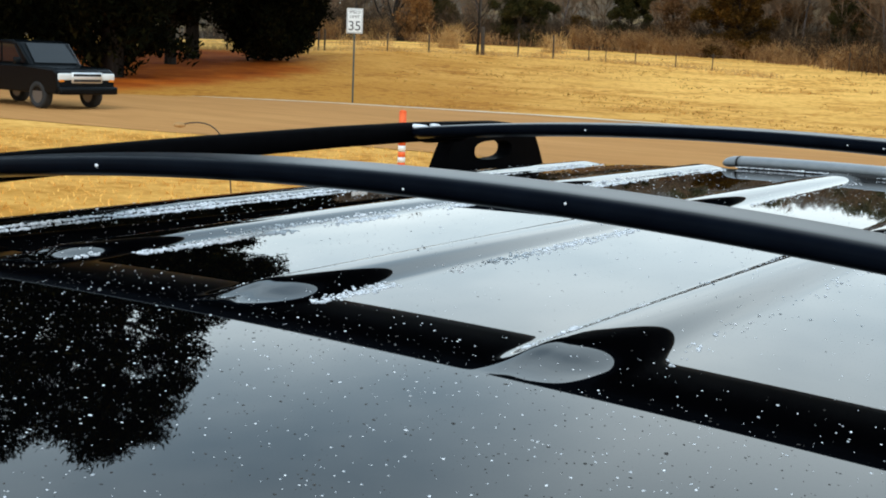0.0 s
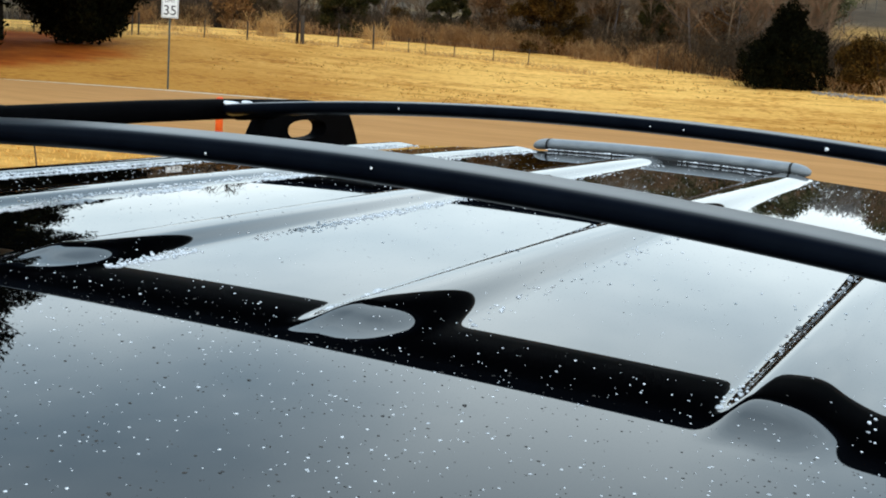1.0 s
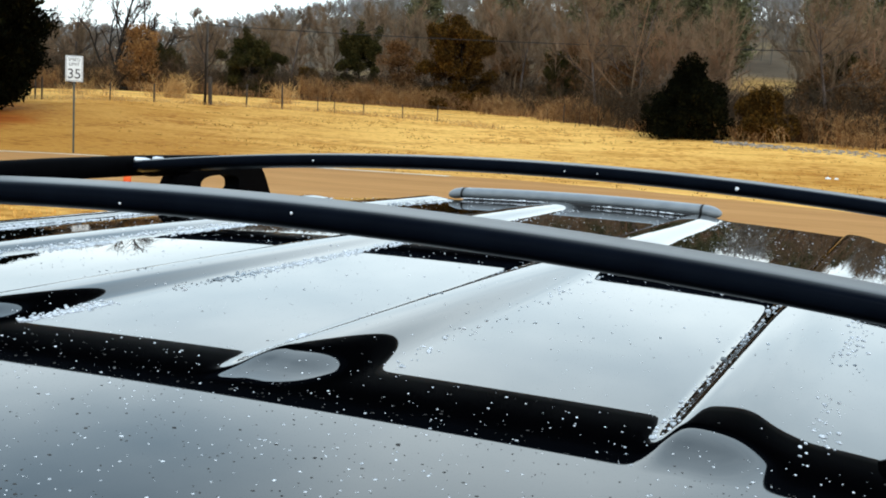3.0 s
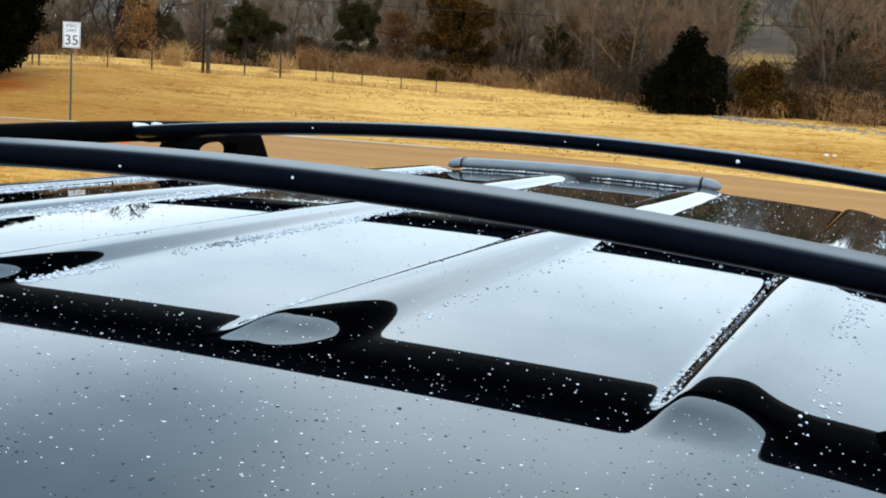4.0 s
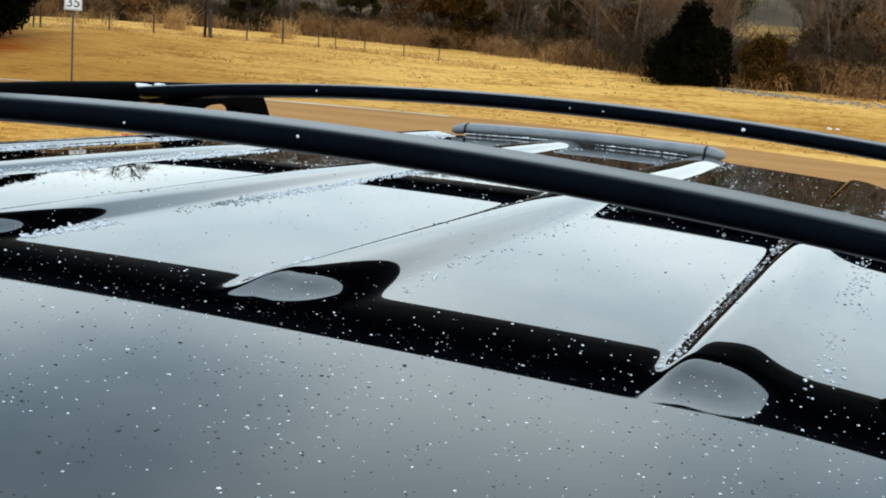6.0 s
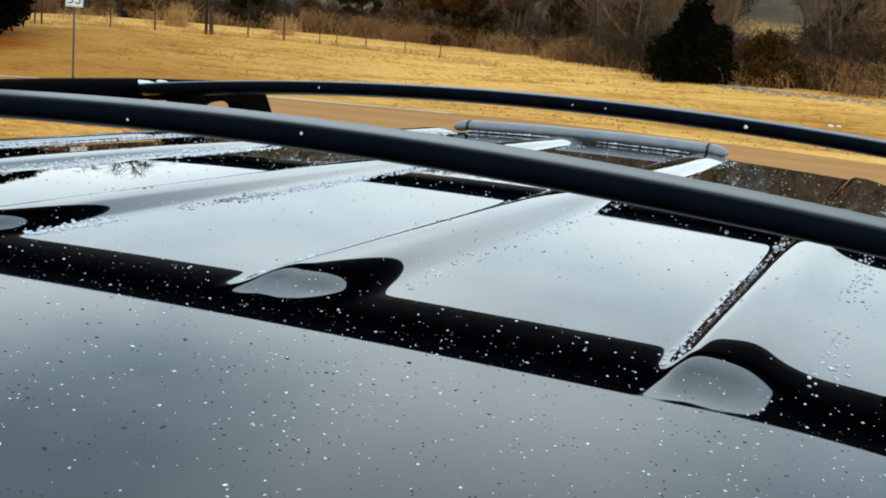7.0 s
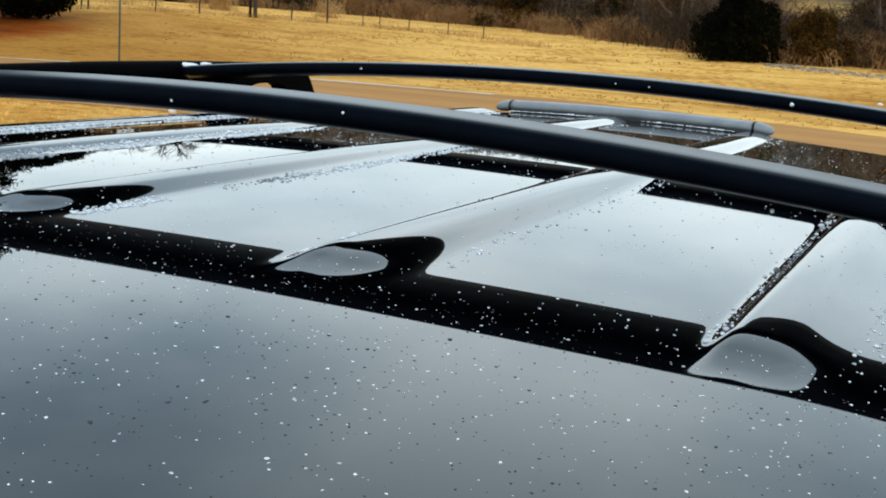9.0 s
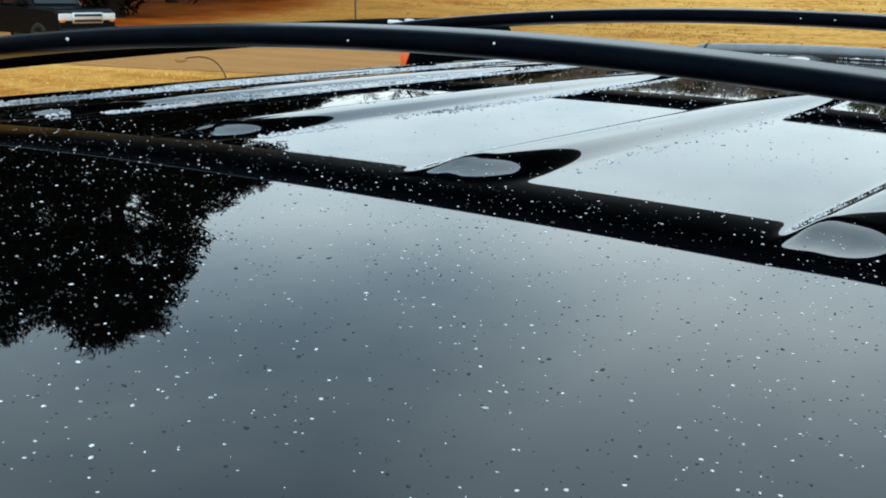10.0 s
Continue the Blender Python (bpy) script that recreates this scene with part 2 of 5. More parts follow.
def blended_ground():
    """Grass, with leaf litter in the wood and red straw under the evergreens."""
    m = DRYGRASS.copy()
    m.name = "field_and_wood_floor"
    n, l = m.node_tree.nodes, m.node_tree.links
    b = n["Principled BSDF"]
    colour = b.inputs["Base Color"].links[0].from_socket
    wide = n.new("ShaderNodeTexNoise")        # faded, browner patches of the field
    wide.inputs["Scale"].default_value, wide.inputs["Detail"].default_value, wide.inputs["Roughness"].default_value = 0.16, 8.0, 0.72
    place = n.new("ShaderNodeTexCoord")
    lay = n.new("ShaderNodeMapping")          # the patches lie along the slope
    lay.inputs["Scale"].default_value = (1.1, 2.8, 1.0)
    l.new(place.outputs["Object"], lay.inputs["Vector"])
    l.new(lay.outputs["Vector"], wide.inputs["Vector"])
    amount = n.new("ShaderNodeMapRange")
    amount.inputs["From Min"].default_value, amount.inputs["From Max"].default_value = 0.47, 0.66
    amount.inputs["To Min"].default_value, amount.inputs["To Max"].default_value = 0.0, 0.75
    l.new(wide.outputs["Fac"], amount.inputs["Value"])
    browner = n.new("ShaderNodeAttribute")
    browner.attribute_name = "brown"
    total = n.new("ShaderNodeMath")
    total.operation, total.use_clamp = "ADD", True
    l.new(amount.outputs["Result"], total.inputs[0])
    l.new(browner.outputs["Fac"], total.inputs[1])
    fade = n.new("ShaderNodeMix")
    fade.data_type = "RGBA"
    fade.blend_type = "MULTIPLY"
    fade.inputs["B"].default_value = (0.58, 0.47, 0.32, 1)
    l.new(total.outputs["Value"], fade.inputs["Factor"])
    l.new(colour, fade.inputs["A"])
    colour = fade.outputs["Result"]
    for key, other in (("straw", REDDIRT), ("litter", LEAFLITTER)):
        src = other.node_tree
        tex = n.new("ShaderNodeTexNoise")
        old = next(q for q in src.nodes if q.bl_idname == "ShaderNodeTexNoise")
        for k in ("Scale", "Detail", "Roughness"):
            tex.inputs[k].default_value = old.inputs[k].default_value
        cr = n.new("ShaderNodeValToRGB")
        oldr = next(q for q in src.nodes if q.bl_idname == "ShaderNodeValToRGB")
        while len(cr.color_ramp.elements) < len(oldr.color_ramp.elements):
            cr.color_ramp.elements.new(0.5)
        for e, q in zip(cr.color_ramp.elements, oldr.color_ramp.elements):
            e.position, e.color = q.position, q.color
        co = n.new("ShaderNodeTexCoord")
        l.new(co.outputs["Object"], tex.inputs["Vector"])
        l.new(tex.outputs["Fac"], cr.inputs["Fac"])
        at = n.new("ShaderNodeAttribute")
        at.attribute_name = key
        mx = n.new("ShaderNodeMix")
        mx.data_type = "RGBA"
        l.new(at.outputs["Fac"], mx.inputs["Factor"])
        l.new(colour, mx.inputs["A"])
        l.new(cr.outputs["Color"], mx.inputs["B"])
        colour = mx.outputs["Result"]
    l.new(colour, b.inputs["Base Color"])
    return m


GROUND = blended_ground()


# ---- building helpers ----
def mesh_of(name, verts, faces, mat, smooth=False):
    me = bpy.data.meshes.new(name)
    me.from_pydata([tuple(map(float, v)) for v in verts], [], [tuple(map(int, f)) for f in faces])
    me.materials.append(mat)
    if smooth:
        me.shade_smooth()
    me.update()
    return me


def empty(name, m=None):
    ob = new(name)
    ob.empty_display_size = 0.2
    if m is not None:
        ob.matrix_world = m
    return ob


def part(name, bm, mat, parent=None, label="", smooth=True, m=None):
    """Links a bmesh (or a ready mesh) as one object under its thing."""
    if isinstance(bm, bmesh.types.BMesh):
        bmesh.ops.recalc_face_normals(bm, faces=bm.faces[:])
        me = bpy.data.meshes.new(name)
        bm.to_mesh(me)
        bm.free()
        me.materials.append(mat)
        if smooth:
            me.shade_smooth()
    else:
        me = bm
    ob = new(name, me)
    if parent is not None:
        ob.parent = parent
    if m is not None:
        ob.matrix_local = m
    return tagged(ob, label)


def box(sx, sy, sz, bevel=0.0, at=(0, 0, 0), seg=2):
    bm = bmesh.new()
    bmesh.ops.create_cube(bm, size=1)
    bmesh.ops.scale(bm, vec=(sx, sy, sz), verts=bm.verts)
    if bevel:
        bmesh.ops.bevel(bm, geom=bm.edges[:], offset=bevel, segments=seg, affect="EDGES", profile=0.6)
    bmesh.ops.translate(bm, vec=at, verts=bm.verts)
    return bm


def sweep(path, section, closed_ends=True):
    """A tube: section(i) gives the ring's (side, up) pairs at path point i, held upright."""
    bm = bmesh.new()
    rings = []
    for i, p in enumerate(path):
        p = Vector(p)
        a, b = Vector(path[max(i - 1, 0)]), Vector(path[min(i + 1, len(path) - 1)])
        d = (b - a).normalized()
        up = Vector((0, 0, 1)) if abs(d.z) < 0.95 else Vector((0, 1, 0))
        side = d.cross(up).normalized()
        up = side.cross(d)
        rings.append([bm.verts.new(p + side * s + up * u) for s, u in section(i)])
    n = len(rings[0])
    for r, q in zip(rings, rings[1:]):
        for k in range(n):
            bm.faces.new((r[k], r[(k + 1) % n], q[(k + 1) % n], q[k]))
    if closed_ends:
        bm.faces.new(rings[0])
        bm.faces.new(rings[-1])
    return bm


def oval(w, h, n=16, power=2.0):
    out_pts = []
    for k in range(n):
        a = 2 * math.pi * k / n
        c, s = math.cos(a), math.sin(a)
        out_pts.append((w / 2 * math.copysign(abs(c) ** (2 / power), c), h / 2 * math.copysign(abs(s) ** (2 / power), s)))
    return out_pts


def rod(path, r, n=8):
    ring = oval(2 * r, 2 * r, n)
    return sweep(path, lambda i: ring)


def smooth01(t):
    t = np.clip(t, 0.0, 1.0)
    return t * t * (3 - 2 * t)


# ---- ground ----
EYE_X = 0.58         # bearings are counted from the camera's usual place


def ground_height(x, y):
    """Flat by the car and the road; a field that swells up to a crest, then a wooded hillside."""
    x, y = np.asarray(x, float) - EYE_X, np.asarray(y, float)
    r = np.hypot(x, y)
    b = np.degrees(np.arctan2(-x, np.maximum(y, 1e-6)))
    ahead = smooth01((100 - np.abs(b - 25)) / 25)
    crest = np.interp(b, [-40, 3, 8, 12.5, 18, 23, 29, 36, 44, 56, 80], [60, 62, 64, 68, 82, 92, 98, 100, 98, 95, 90])
    slope = np.interp(b, [-40, 3, 8, 12.5, 18, 23, 29, 36, 40, 44, 56, 80], [-0.008, -0.0042, -0.0016, 0.0002, 0.0072, 0.0100, 0.0115, 0.0124, 0.0117, 0.008, 0.004, 0.0])
    top = 1.885 + slope * crest
    z = top * smooth01((r - 42) / (crest - 42 + 12)) * 1.02
    hill = np.interp(b, [-60, 0, 12, 20, 28, 34, 40, 50, 70], [24, 22, 25, 26, 23.0, 15.4, 11.2, 13, 22])
    z = z - 0.9 * smooth01((r - crest - 3) / 14) + hill * smooth01((r - crest - 12) / 190)
    return np.where(y > -400, z * ahead, 0.0)


def build_ground():
    verts, faces = [], []
    rs = np.concatenate([[0.0], np.linspace(3, 40, 20), np.linspace(42, 130, 64), np.linspace(136, 330, 30), [420, 600, 1000, 1800, 3500]])
    na = 240
    for r in rs:
        for k in range(na):
            a = 2 * math.pi * k / na
            x, y = -r * math.sin(a), r * math.cos(a)
            z = float(ground_height(x, y))
            if 46 < r < 340:
                z += 0.05 * noise.noise((x * 0.12, y * 0.12, 0.3)) + 0.02 * noise.noise((x * 0.7, y * 0.7, 4))
            verts.append((x, y, z))
    for i in range(len(rs) - 1):
        for k in range(na):
            a, b = i * na + k, i * na + (k + 1) % na
            faces.append((a, b, b + na, a + na))
    me = mesh_of("ground", verts, faces, GROUND, True)
    litter, straw, brown = [], [], []
    for x, y, z in verts:
        r = math.hypot(x, y)
        b = math.degrees(math.atan2(-x, y)) if y > 0 else 99
        crest = np.interp(b, [-40, 3, 8, 12.5, 18, 23, 29, 36, 44, 56, 80], [60, 62, 64, 68, 82, 92, 98, 100, 98, 95, 90])
        wob = 3.5 * noise.noise((x * 0.08, y * 0.08, 2)) + 1.5 * noise.noise((x * 0.3, y * 0.3, 7))
        brown.append(float(0.85 * smooth01((b + wob - 22) / 17) * smooth01((r - 38) / 6) * (1 - smooth01((r + wob - 80) / 8)) + (0.25 + 0.35 * smooth01((16 - b + wob) / 10)) * smooth01((r - 34) / 6) * (1 - smooth01((r + wob - 50) / 12)) + 0.5 * (1 - smooth01((r - 24) / 6))))
        clearing = smooth01((2.0 - abs(b - 7.4)) / 0.8) * smooth01((r + wob - 130) / 6) * (1 - smooth01((r + 1.5 * wob - 142) / 6))      # a bare grassy bank in the wood
        litter.append(float(smooth01((r + wob - crest - 3) / 4) * (1 - 0.6 * clearing)))
        r0, r1 = np.interp(b, [41, 43.5, 46.5, 52], [66, 59, 51, 44]), np.interp(b, [41, 45, 48, 55], [75, 79, 78, 76])
        straw.append(float(smooth01((b + 0.7 * wob - 40) / 4) * smooth01((r + 0.6 * wob - r0) / 4) * (1 - smooth01((r + wob - r1) / 6))))
    for key, vals in (("litter", litter), ("straw", straw), ("brown", brown)):
        me.attributes.new(key, "FLOAT", "POINT").data.foreach_set("value", vals)
    return tagged(new("ground", me), "dormant golden grass field rising to a wooded hillside", "ground", kind="structure")


build_ground()

# road: a tan strip across the view, its far edge bowed
ROAD_X = np.linspace(-140, 120, 66)


def road_far(x):
    return np.interp(x, [-140, -60, -40.5, -29, -20, -11, -5, 0, 20, 120], [10, 23, 27.6, 34.0, 36.2, 36.4, 33.8, 30.6, 27, 20])


def road_near(x):
    return np.interp(x, [-140, -40, -21, -14, 0, 120], [4, 15.3, 17.2, 19.2, 18.5, 10])


def build_road():
    verts, faces = [], []
    nj = 9
    for x in ROAD_X:
        y0, y1 = float(road_near(x)), float(road_far(x))
        for j in range(nj):
            u = j / (nj - 1)
            edge = 0.16 * noise.noise((x * 0.35, j * 3.0, 1)) if j in (0, nj - 1) else 0
            verts.append((x, y0 + (y1 - y0) * u + edge, 0.012 + 0.035 * math.sin(math.pi * u)))
    for i in range(len(ROAD_X) - 1):
        for j in range(nj - 1):
            a = i * nj + j
            faces.append((a, a + nj, a + nj + 1, a + 1))
    tagged(new("road", mesh_of("road", verts, faces, ASPHALT, True)), "worn tan chip-seal road between grass verges", "road", kind="structure")
    verts, faces = [], []
    for x in np.linspace(-120, -14, 60):
        y = float(road_far(x)) - 0.55
        w = 0.30 + 0.16 * noise.noise((x * 0.8, 0, 0))
        verts += [(x, y - w, 0.028), (x, y + w, 0.026)]
    for i in range(59):
        faces.append((2 * i, 2 * i + 2, 2 * i + 3, 2 * i + 1))
    tagged(new("road_edge_line", mesh_of("road_edge_line", verts, faces, EDGELINE)), "worn pale line along the road's far edge", "road marking", kind="structure")


build_road()


# ---- the black SUV ----
END = 2.01           # the roof's far end
CROWN = 0.0816
PITCH = 0.25         # distance between the roof's ribs
START = 0.5669       # the ribs' near end
RAMP = 0.0412        # length of the ribs' sloping ends


RIB_U = np.linspace(-0.07, 0.09, 641)
RIB_S = -np.interp(RIB_U, [-0.0137, 0.0015, 0.013, 0.0233, 0.0386], [0, 0.1162, 0.275, 0.2028, 0])     # the long flank's slope
RIB_S[RIB_U < -0.0137] = 0
RIB_H = np.cumsum(RIB_S) * (RIB_U[1] - RIB_U[0])
RIB_H = (RIB_H - RIB_H[-1]) * smooth01((RIB_U + 0.0317) / 0.0029)
KERNEL = np.exp(-0.5 * (np.arange(-80, 81) * 0.00025 / 0.0045) ** 2)
RIB_H = np.convolve(np.pad(RIB_H, 80, mode="edge"), KERNEL / KERNEL.sum(), mode="valid")


def hinge(t, soft):
    """Nought, then rising at one to one, with a rounded corner."""
    return np.where(t < -soft, 0, np.where(t > soft, t, (t + soft) ** 2 / (4 * soft)))


def rib_profile(u):
    """Steep on one side, hollow and long on the other."""
    return np.interp(u, RIB_U, RIB_H)


def roof_height(x, y):
    x, y = np.asarray(x, float), np.asarray(y, float)
    z = -CROWN * x * x - 0.00518 * ((y - 1.5) ** 2 - 0.5) - 0.002
    for k in range(5):
        u = x - (k - 2) * PITCH
        v = y - START + 0.432 * np.clip(-0.013 - u, 0, 0.04) - 0.21 * np.clip(u, 0, 0.05)
        head = (hinge(v, 0.0241) - hinge(v - RAMP, 0.016)) / RAMP
        z = z + rib_profile(u) * smooth01((END + 0.015 - y) / 0.05) * head
    z = z - 0.2 * np.clip(x - 0.481, 0, None) ** 2
    z = z - 3.2 * np.clip(np.abs(x) - 0.615, 0, None) ** 2
    z = z - 5.0 * np.clip(y - (END - 0.02), 0, None) ** 2 - 1.2 * np.clip(-0.85 - y, 0, None) ** 2
    return z


def build_roof(parent):
    xs = np.linspace(-0.735, 0.735, 589)
    ys = np.concatenate([np.linspace(-1.15, 0.1, 26), np.linspace(0.13, 0.51, 20), np.linspace(0.514, 0.70, 60), np.linspace(0.71, 1.9, 70), np.linspace(1.91, 2.12, 36)])
    X, Y = np.meshgrid(xs, ys)
    Z = roof_height(X, Y) + ROOF
    n, m = len(ys), len(xs)
    verts = np.stack([X, Y, Z], -1).reshape(-1, 3)
    i, j = np.meshgrid(np.arange(n - 1), np.arange(m - 1), indexing="ij")
    a = (i * m + j).ravel()
    faces = np.stack([a, a + 1, a + m + 1, a + m], -1)
    me = mesh_of("roof_panel", verts, faces, PAINT, True)
    part("roof_panel", me, PAINT, parent, "glossy black ribbed roof skin")


def near_bar(x):
    return ROOF + 0.0666 - 0.1065 * x * x


def near_y(x):
    """The near crossbar stands a little askew across the roof."""
    return 0.794 + 0.066 * (x - 0.05)


def far_bar(x):
    return ROOF + 0.0750 - 0.0874 * x * x


def build_crossbar(parent, y, height, label, taper=0.0):
    """A flat arched blade whose ends thicken into clamps on the rails."""
    half = 0.662
    xs = np.linspace(-half, half, 61)
    ring = []
    for k in range(32):      # rounded blade, squarer along its upper near edge
        a = 2 * math.pi * k / 32
        c, q = math.cos(a), math.sin(a)
        e = 2 / (5.0 if c > 0 and q > 0 else 2.4)
        ring.append(((0.055 if c > 0 else 0.0355) * math.copysign(abs(c) ** e, c), 0.0116 * math.copysign(abs(q) ** e, q)))
    slim = [1 - taper * min(max((x + 0.1) / 0.6, 0), 1) for x in xs]
    bar = part("crossbar", sweep([(x, y(x), height(x)) for x in xs], lambda i: [(a, b * slim[i]) for a, b in ring]), SATIN, parent, label)
    for s in (-1, 1):
        cx = np.linspace(s * 0.588, s * 0.668, 9)
        thick = [0.35, 0.9, 1, 1, 1, 1, 1, 0.95, 0.7]
        path = [(x, y(x), height(x) - 0.0048 * k) for x, k in zip(cx, thick)]
        clamp = oval(0.058, 0.027, 18, 3.0)
        part("end_clamp", sweep(path, lambda i: [(a * (0.8 + 0.2 * thick[i]), b * (0.6 + 0.4 * thick[i])) for a, b in clamp]), FOOTBLACK, bar)
    return bar


def build_rail(parent, s):
    xr = s * 0.675
    path = []
    for y in np.linspace(0.34, 2.012, 48):
        z = np.interp(y, [0.34, 0.42, 0.55, 0.87, 1.1, 1.45, 1.65, 1.9, 1.98, 2.012], [-0.055, -0.01, 0.008, 0.020, 0.028, 0.036, 0.038, 0.036, 0.030, 0.020])
        path.append((xr, y, ROOF + z))
    ring = oval(0.034, 0.036, 16, 2.6)
    rail = part("side_rail", sweep(path, lambda i: ring), FOOTBLACK, parent, "satin black roof side rail")
    # the far foot: a web with an oval opening
    bm = bmesh.new()
    n = 40
    outer, inner = [], []
    cy, cz = 1.895, -0.002
    for k in range(n):
        a = 2 * math.pi * k / n
        c, q = math.cos(a), math.sin(a)
        iy, iz = cy + 0.066 * math.copysign(abs(c) ** 0.75, c), cz + 0.0185 * math.copysign(abs(q) ** 0.75, q)
        # outer outline: flared trapezium
        oz = np.clip(cz + 0.075 * q * 1.4, -0.062, 0.036)
        w = 0.128 + 0.065 * ((0.036 - oz) / 0.1) ** 0.75
        oy = cy + 0.01 + w * math.copysign(min(1, abs(c) * 1.35), c)
        outer.append((oy, oz))
        inner.append((iy, iz))
    th = 0.017
    rings = []
    for pts, dx in ((outer, -th), (outer, th), (inner, th), (inner, -th)):
        rings.append([bm.verts.new((xr + dx, py, ROOF + pz)) for py, pz in pts])
    for a in range(4):
        r, q = rings[a], rings[(a + 1) % 4]
        for k in range(n):
            bm.faces.new((r[k], r[(k + 1) % n], q[(k + 1) % n], q[k]))
    part("rail_foot", bm, FOOTBLACK, rail, "black foot with an oval opening", smooth=False)
    bm = box(0.036, 0.16, 0.075, 0.014, (xr, 0.40, ROOF - 0.045), 3)
    part("rail_foot", bm, FOOTBLACK, rail)
    return rail


def build_tube(parent):
    """The half-round grey strip that lies across the roof's far end."""
    r = 0.0135
    y = END + 0.012

    def top(x):
        return ROOF - CROWN * x * x + 0.0108

    xs = np.linspace(-0.205, 0.232, 24)
    ring = oval(0.042, 1.5 * r, 18, 2.2)
    tube = part("end_strip", sweep([(x, y, top(x)) for x in xs], lambda i: ring), TUBE, parent, "grey half-round strip with end caps")
    for x0, s in ((-0.207, -1), (0.234, 1)):
        path, rad = [], []
        for u in np.linspace(0, 1, 9):
            x = x0 + s * 0.030 * u
            path.append((x, y - 0.006 * u * u, top(x) - 0.005 * u * u))
            rad.append(math.sqrt(max(1 - (u * 0.985) ** 3.2, 0.02)))
        part("end_cap", sweep(path, lambda i: [(a * rad[i], b * rad[i]) for a, b in ring]), TUBE, tube)
        bm = sweep([(x0 - s * 0.003, y, top(x0)), (x0 + s * 0.001, y, top(x0))], lambda i: [(a * 1.03, b * 1.03) for a, b in ring])
        part("seam", bm, RUBBER, tube)
    # black strip along the near foot, in place of the contact shadow
    xs = np.linspace(-0.20, 0.228, 24)
    bm = sweep([(x, y - 0.0215, top(x) - 0.0105) for x in xs], lambda i: oval(0.010, 0.012, 10))
    part("contact_strip", bm, RUBBER, tube)
    # a shallow ledge in front of the strip
    xs = np.linspace(-0.25, 0.27, 20)
    bm = sweep([(x, y - 0.040, top(x) - 0.0140) for x in xs], lambda i: oval(0.050, 0.006, 12, 2.5))
    part("strip_base", bm, PAINT, tube)


def build_body(parent):
    """Sides, ends and glass below the roof."""
    # stations: y, roof half width and height, belt half width and height, sill
    st = [(-3.05, 0.62, 0.92, 0.80, 0.85), (-2.85, 0.74, 1.04, 0.90, 0.90), (-1.75, 0.80, 1.12, 0.94, 1.00), (-1.10, 0.725, 1.655, 0.95, 1.05),
          (0.4, 0.735, 1.66, 0.96, 1.05), (2.05, 0.735, 1.66, 0.95, 1.05), (2.26, 0.80, 1.05, 0.93, 1.0), (2.36, 0.82, 0.62, 0.90, 0.60)]
    bm = bmesh.new()
    rings = []
    for y, rw, rz, bw, bz in st:
        prof = [(bw - 0.10, 0.33), (bw, 0.42), (bw + 0.01, 0.7), (bw, bz), (rw, rz)]
        if 1.5 < rz:
            prof.append((rw - 0.03, rz - 0.01))
        else:
            prof.append((rw - 0.05, rz + 0.012))
        pts = [(x, z) for x, z in prof] + [(-x, z) for x, z in reversed(prof)]
        rings.append([bm.verts.new((x, y, z)) for x, z in pts])
    n = len(rings[0])
    for r, q in zip(rings, rings[1:]):
        for k in range(n):
            bm.faces.new((r[k], r[(k + 1) % n], q[(k + 1) % n], q[k]))
    bm.faces.new(rings[0])
    bm.faces.new(rings[-1])
    bmesh.ops.recalc_face_normals(bm, faces=bm.faces[:])
    bmesh.ops.bevel(bm, geom=[e for e in bm.edges if e.calc_face_angle(0.0) > 0.2], offset=0.035, segments=3, affect="EDGES", profile=0.6)
    body = part("body", bm, PAINT, parent)
    for s in (-1, 1):
        part("wheel_arch", sweep([(s * 0.955, yc + 0.43 * math.cos(a), 0.37 + 0.43 * math.sin(a)) for yc in (1.35,) for a in np.linspace(0, math.pi, 17)], lambda i: oval(0.05, 0.05, 10)), RUBBER, body)
        part("wheel_arch", sweep([(s * 0.945, -2.15 + 0.43 * math.cos(a), 0.37 + 0.43 * math.sin(a)) for a in np.linspace(0, math.pi, 17)], lambda i: oval(0.05, 0.05, 10)), RUBBER, body)
    for s in (-1, 1):
        for y0, y1 in ((-1.0, -0.05), (0.05, 0.95), (1.05, 1.85)):
            bm = bmesh.new()
            q = [(s * 0.948, y0, 1.10), (s * 0.952, y1, 1.10), (s * 0.765, y1 - 0.04, 1.58), (s * 0.760, y0 + 0.05, 1.58)]
            vs = [bm.verts.new(p) for p in q]
            f = bm.faces.new(vs)
            ext = bmesh.ops.extrude_face_region(bm, geom=[f])
            bmesh.ops.translate(bm, vec=(s * 0.012, 0, 0.004), verts=[v for v in ext["geom"] if isinstance(v, bmesh.types.BMVert)])
            part("side_window", bm, GLASS, parent, smooth=False)
    for name, q in (("rear_window", [(-0.66, 2.262, 1.12), (0.66, 2.262, 1.12), (0.62, 2.10, 1.60), (-0.62, 2.10, 1.60)]),
                    ("windscreen", [(-0.72, -1.72, 1.16), (0.72, -1.72, 1.16), (0.64, -1.20, 1.60), (-0.64, -1.20, 1.60)])):
        bm = bmesh.new()
        f = bm.faces.new([bm.verts.new(p) for p in q])
        sgn = 1 if q[0][1] > 0 else -1
        ext = bmesh.ops.extrude_face_region(bm, geom=[f])
        bmesh.ops.translate(bm, vec=(0, sgn * 0.02, 0.016), verts=[v for v in ext["geom"] if isinstance(v, bmesh.types.BMVert)])
        part(name, bm, GLASS, parent, smooth=False)


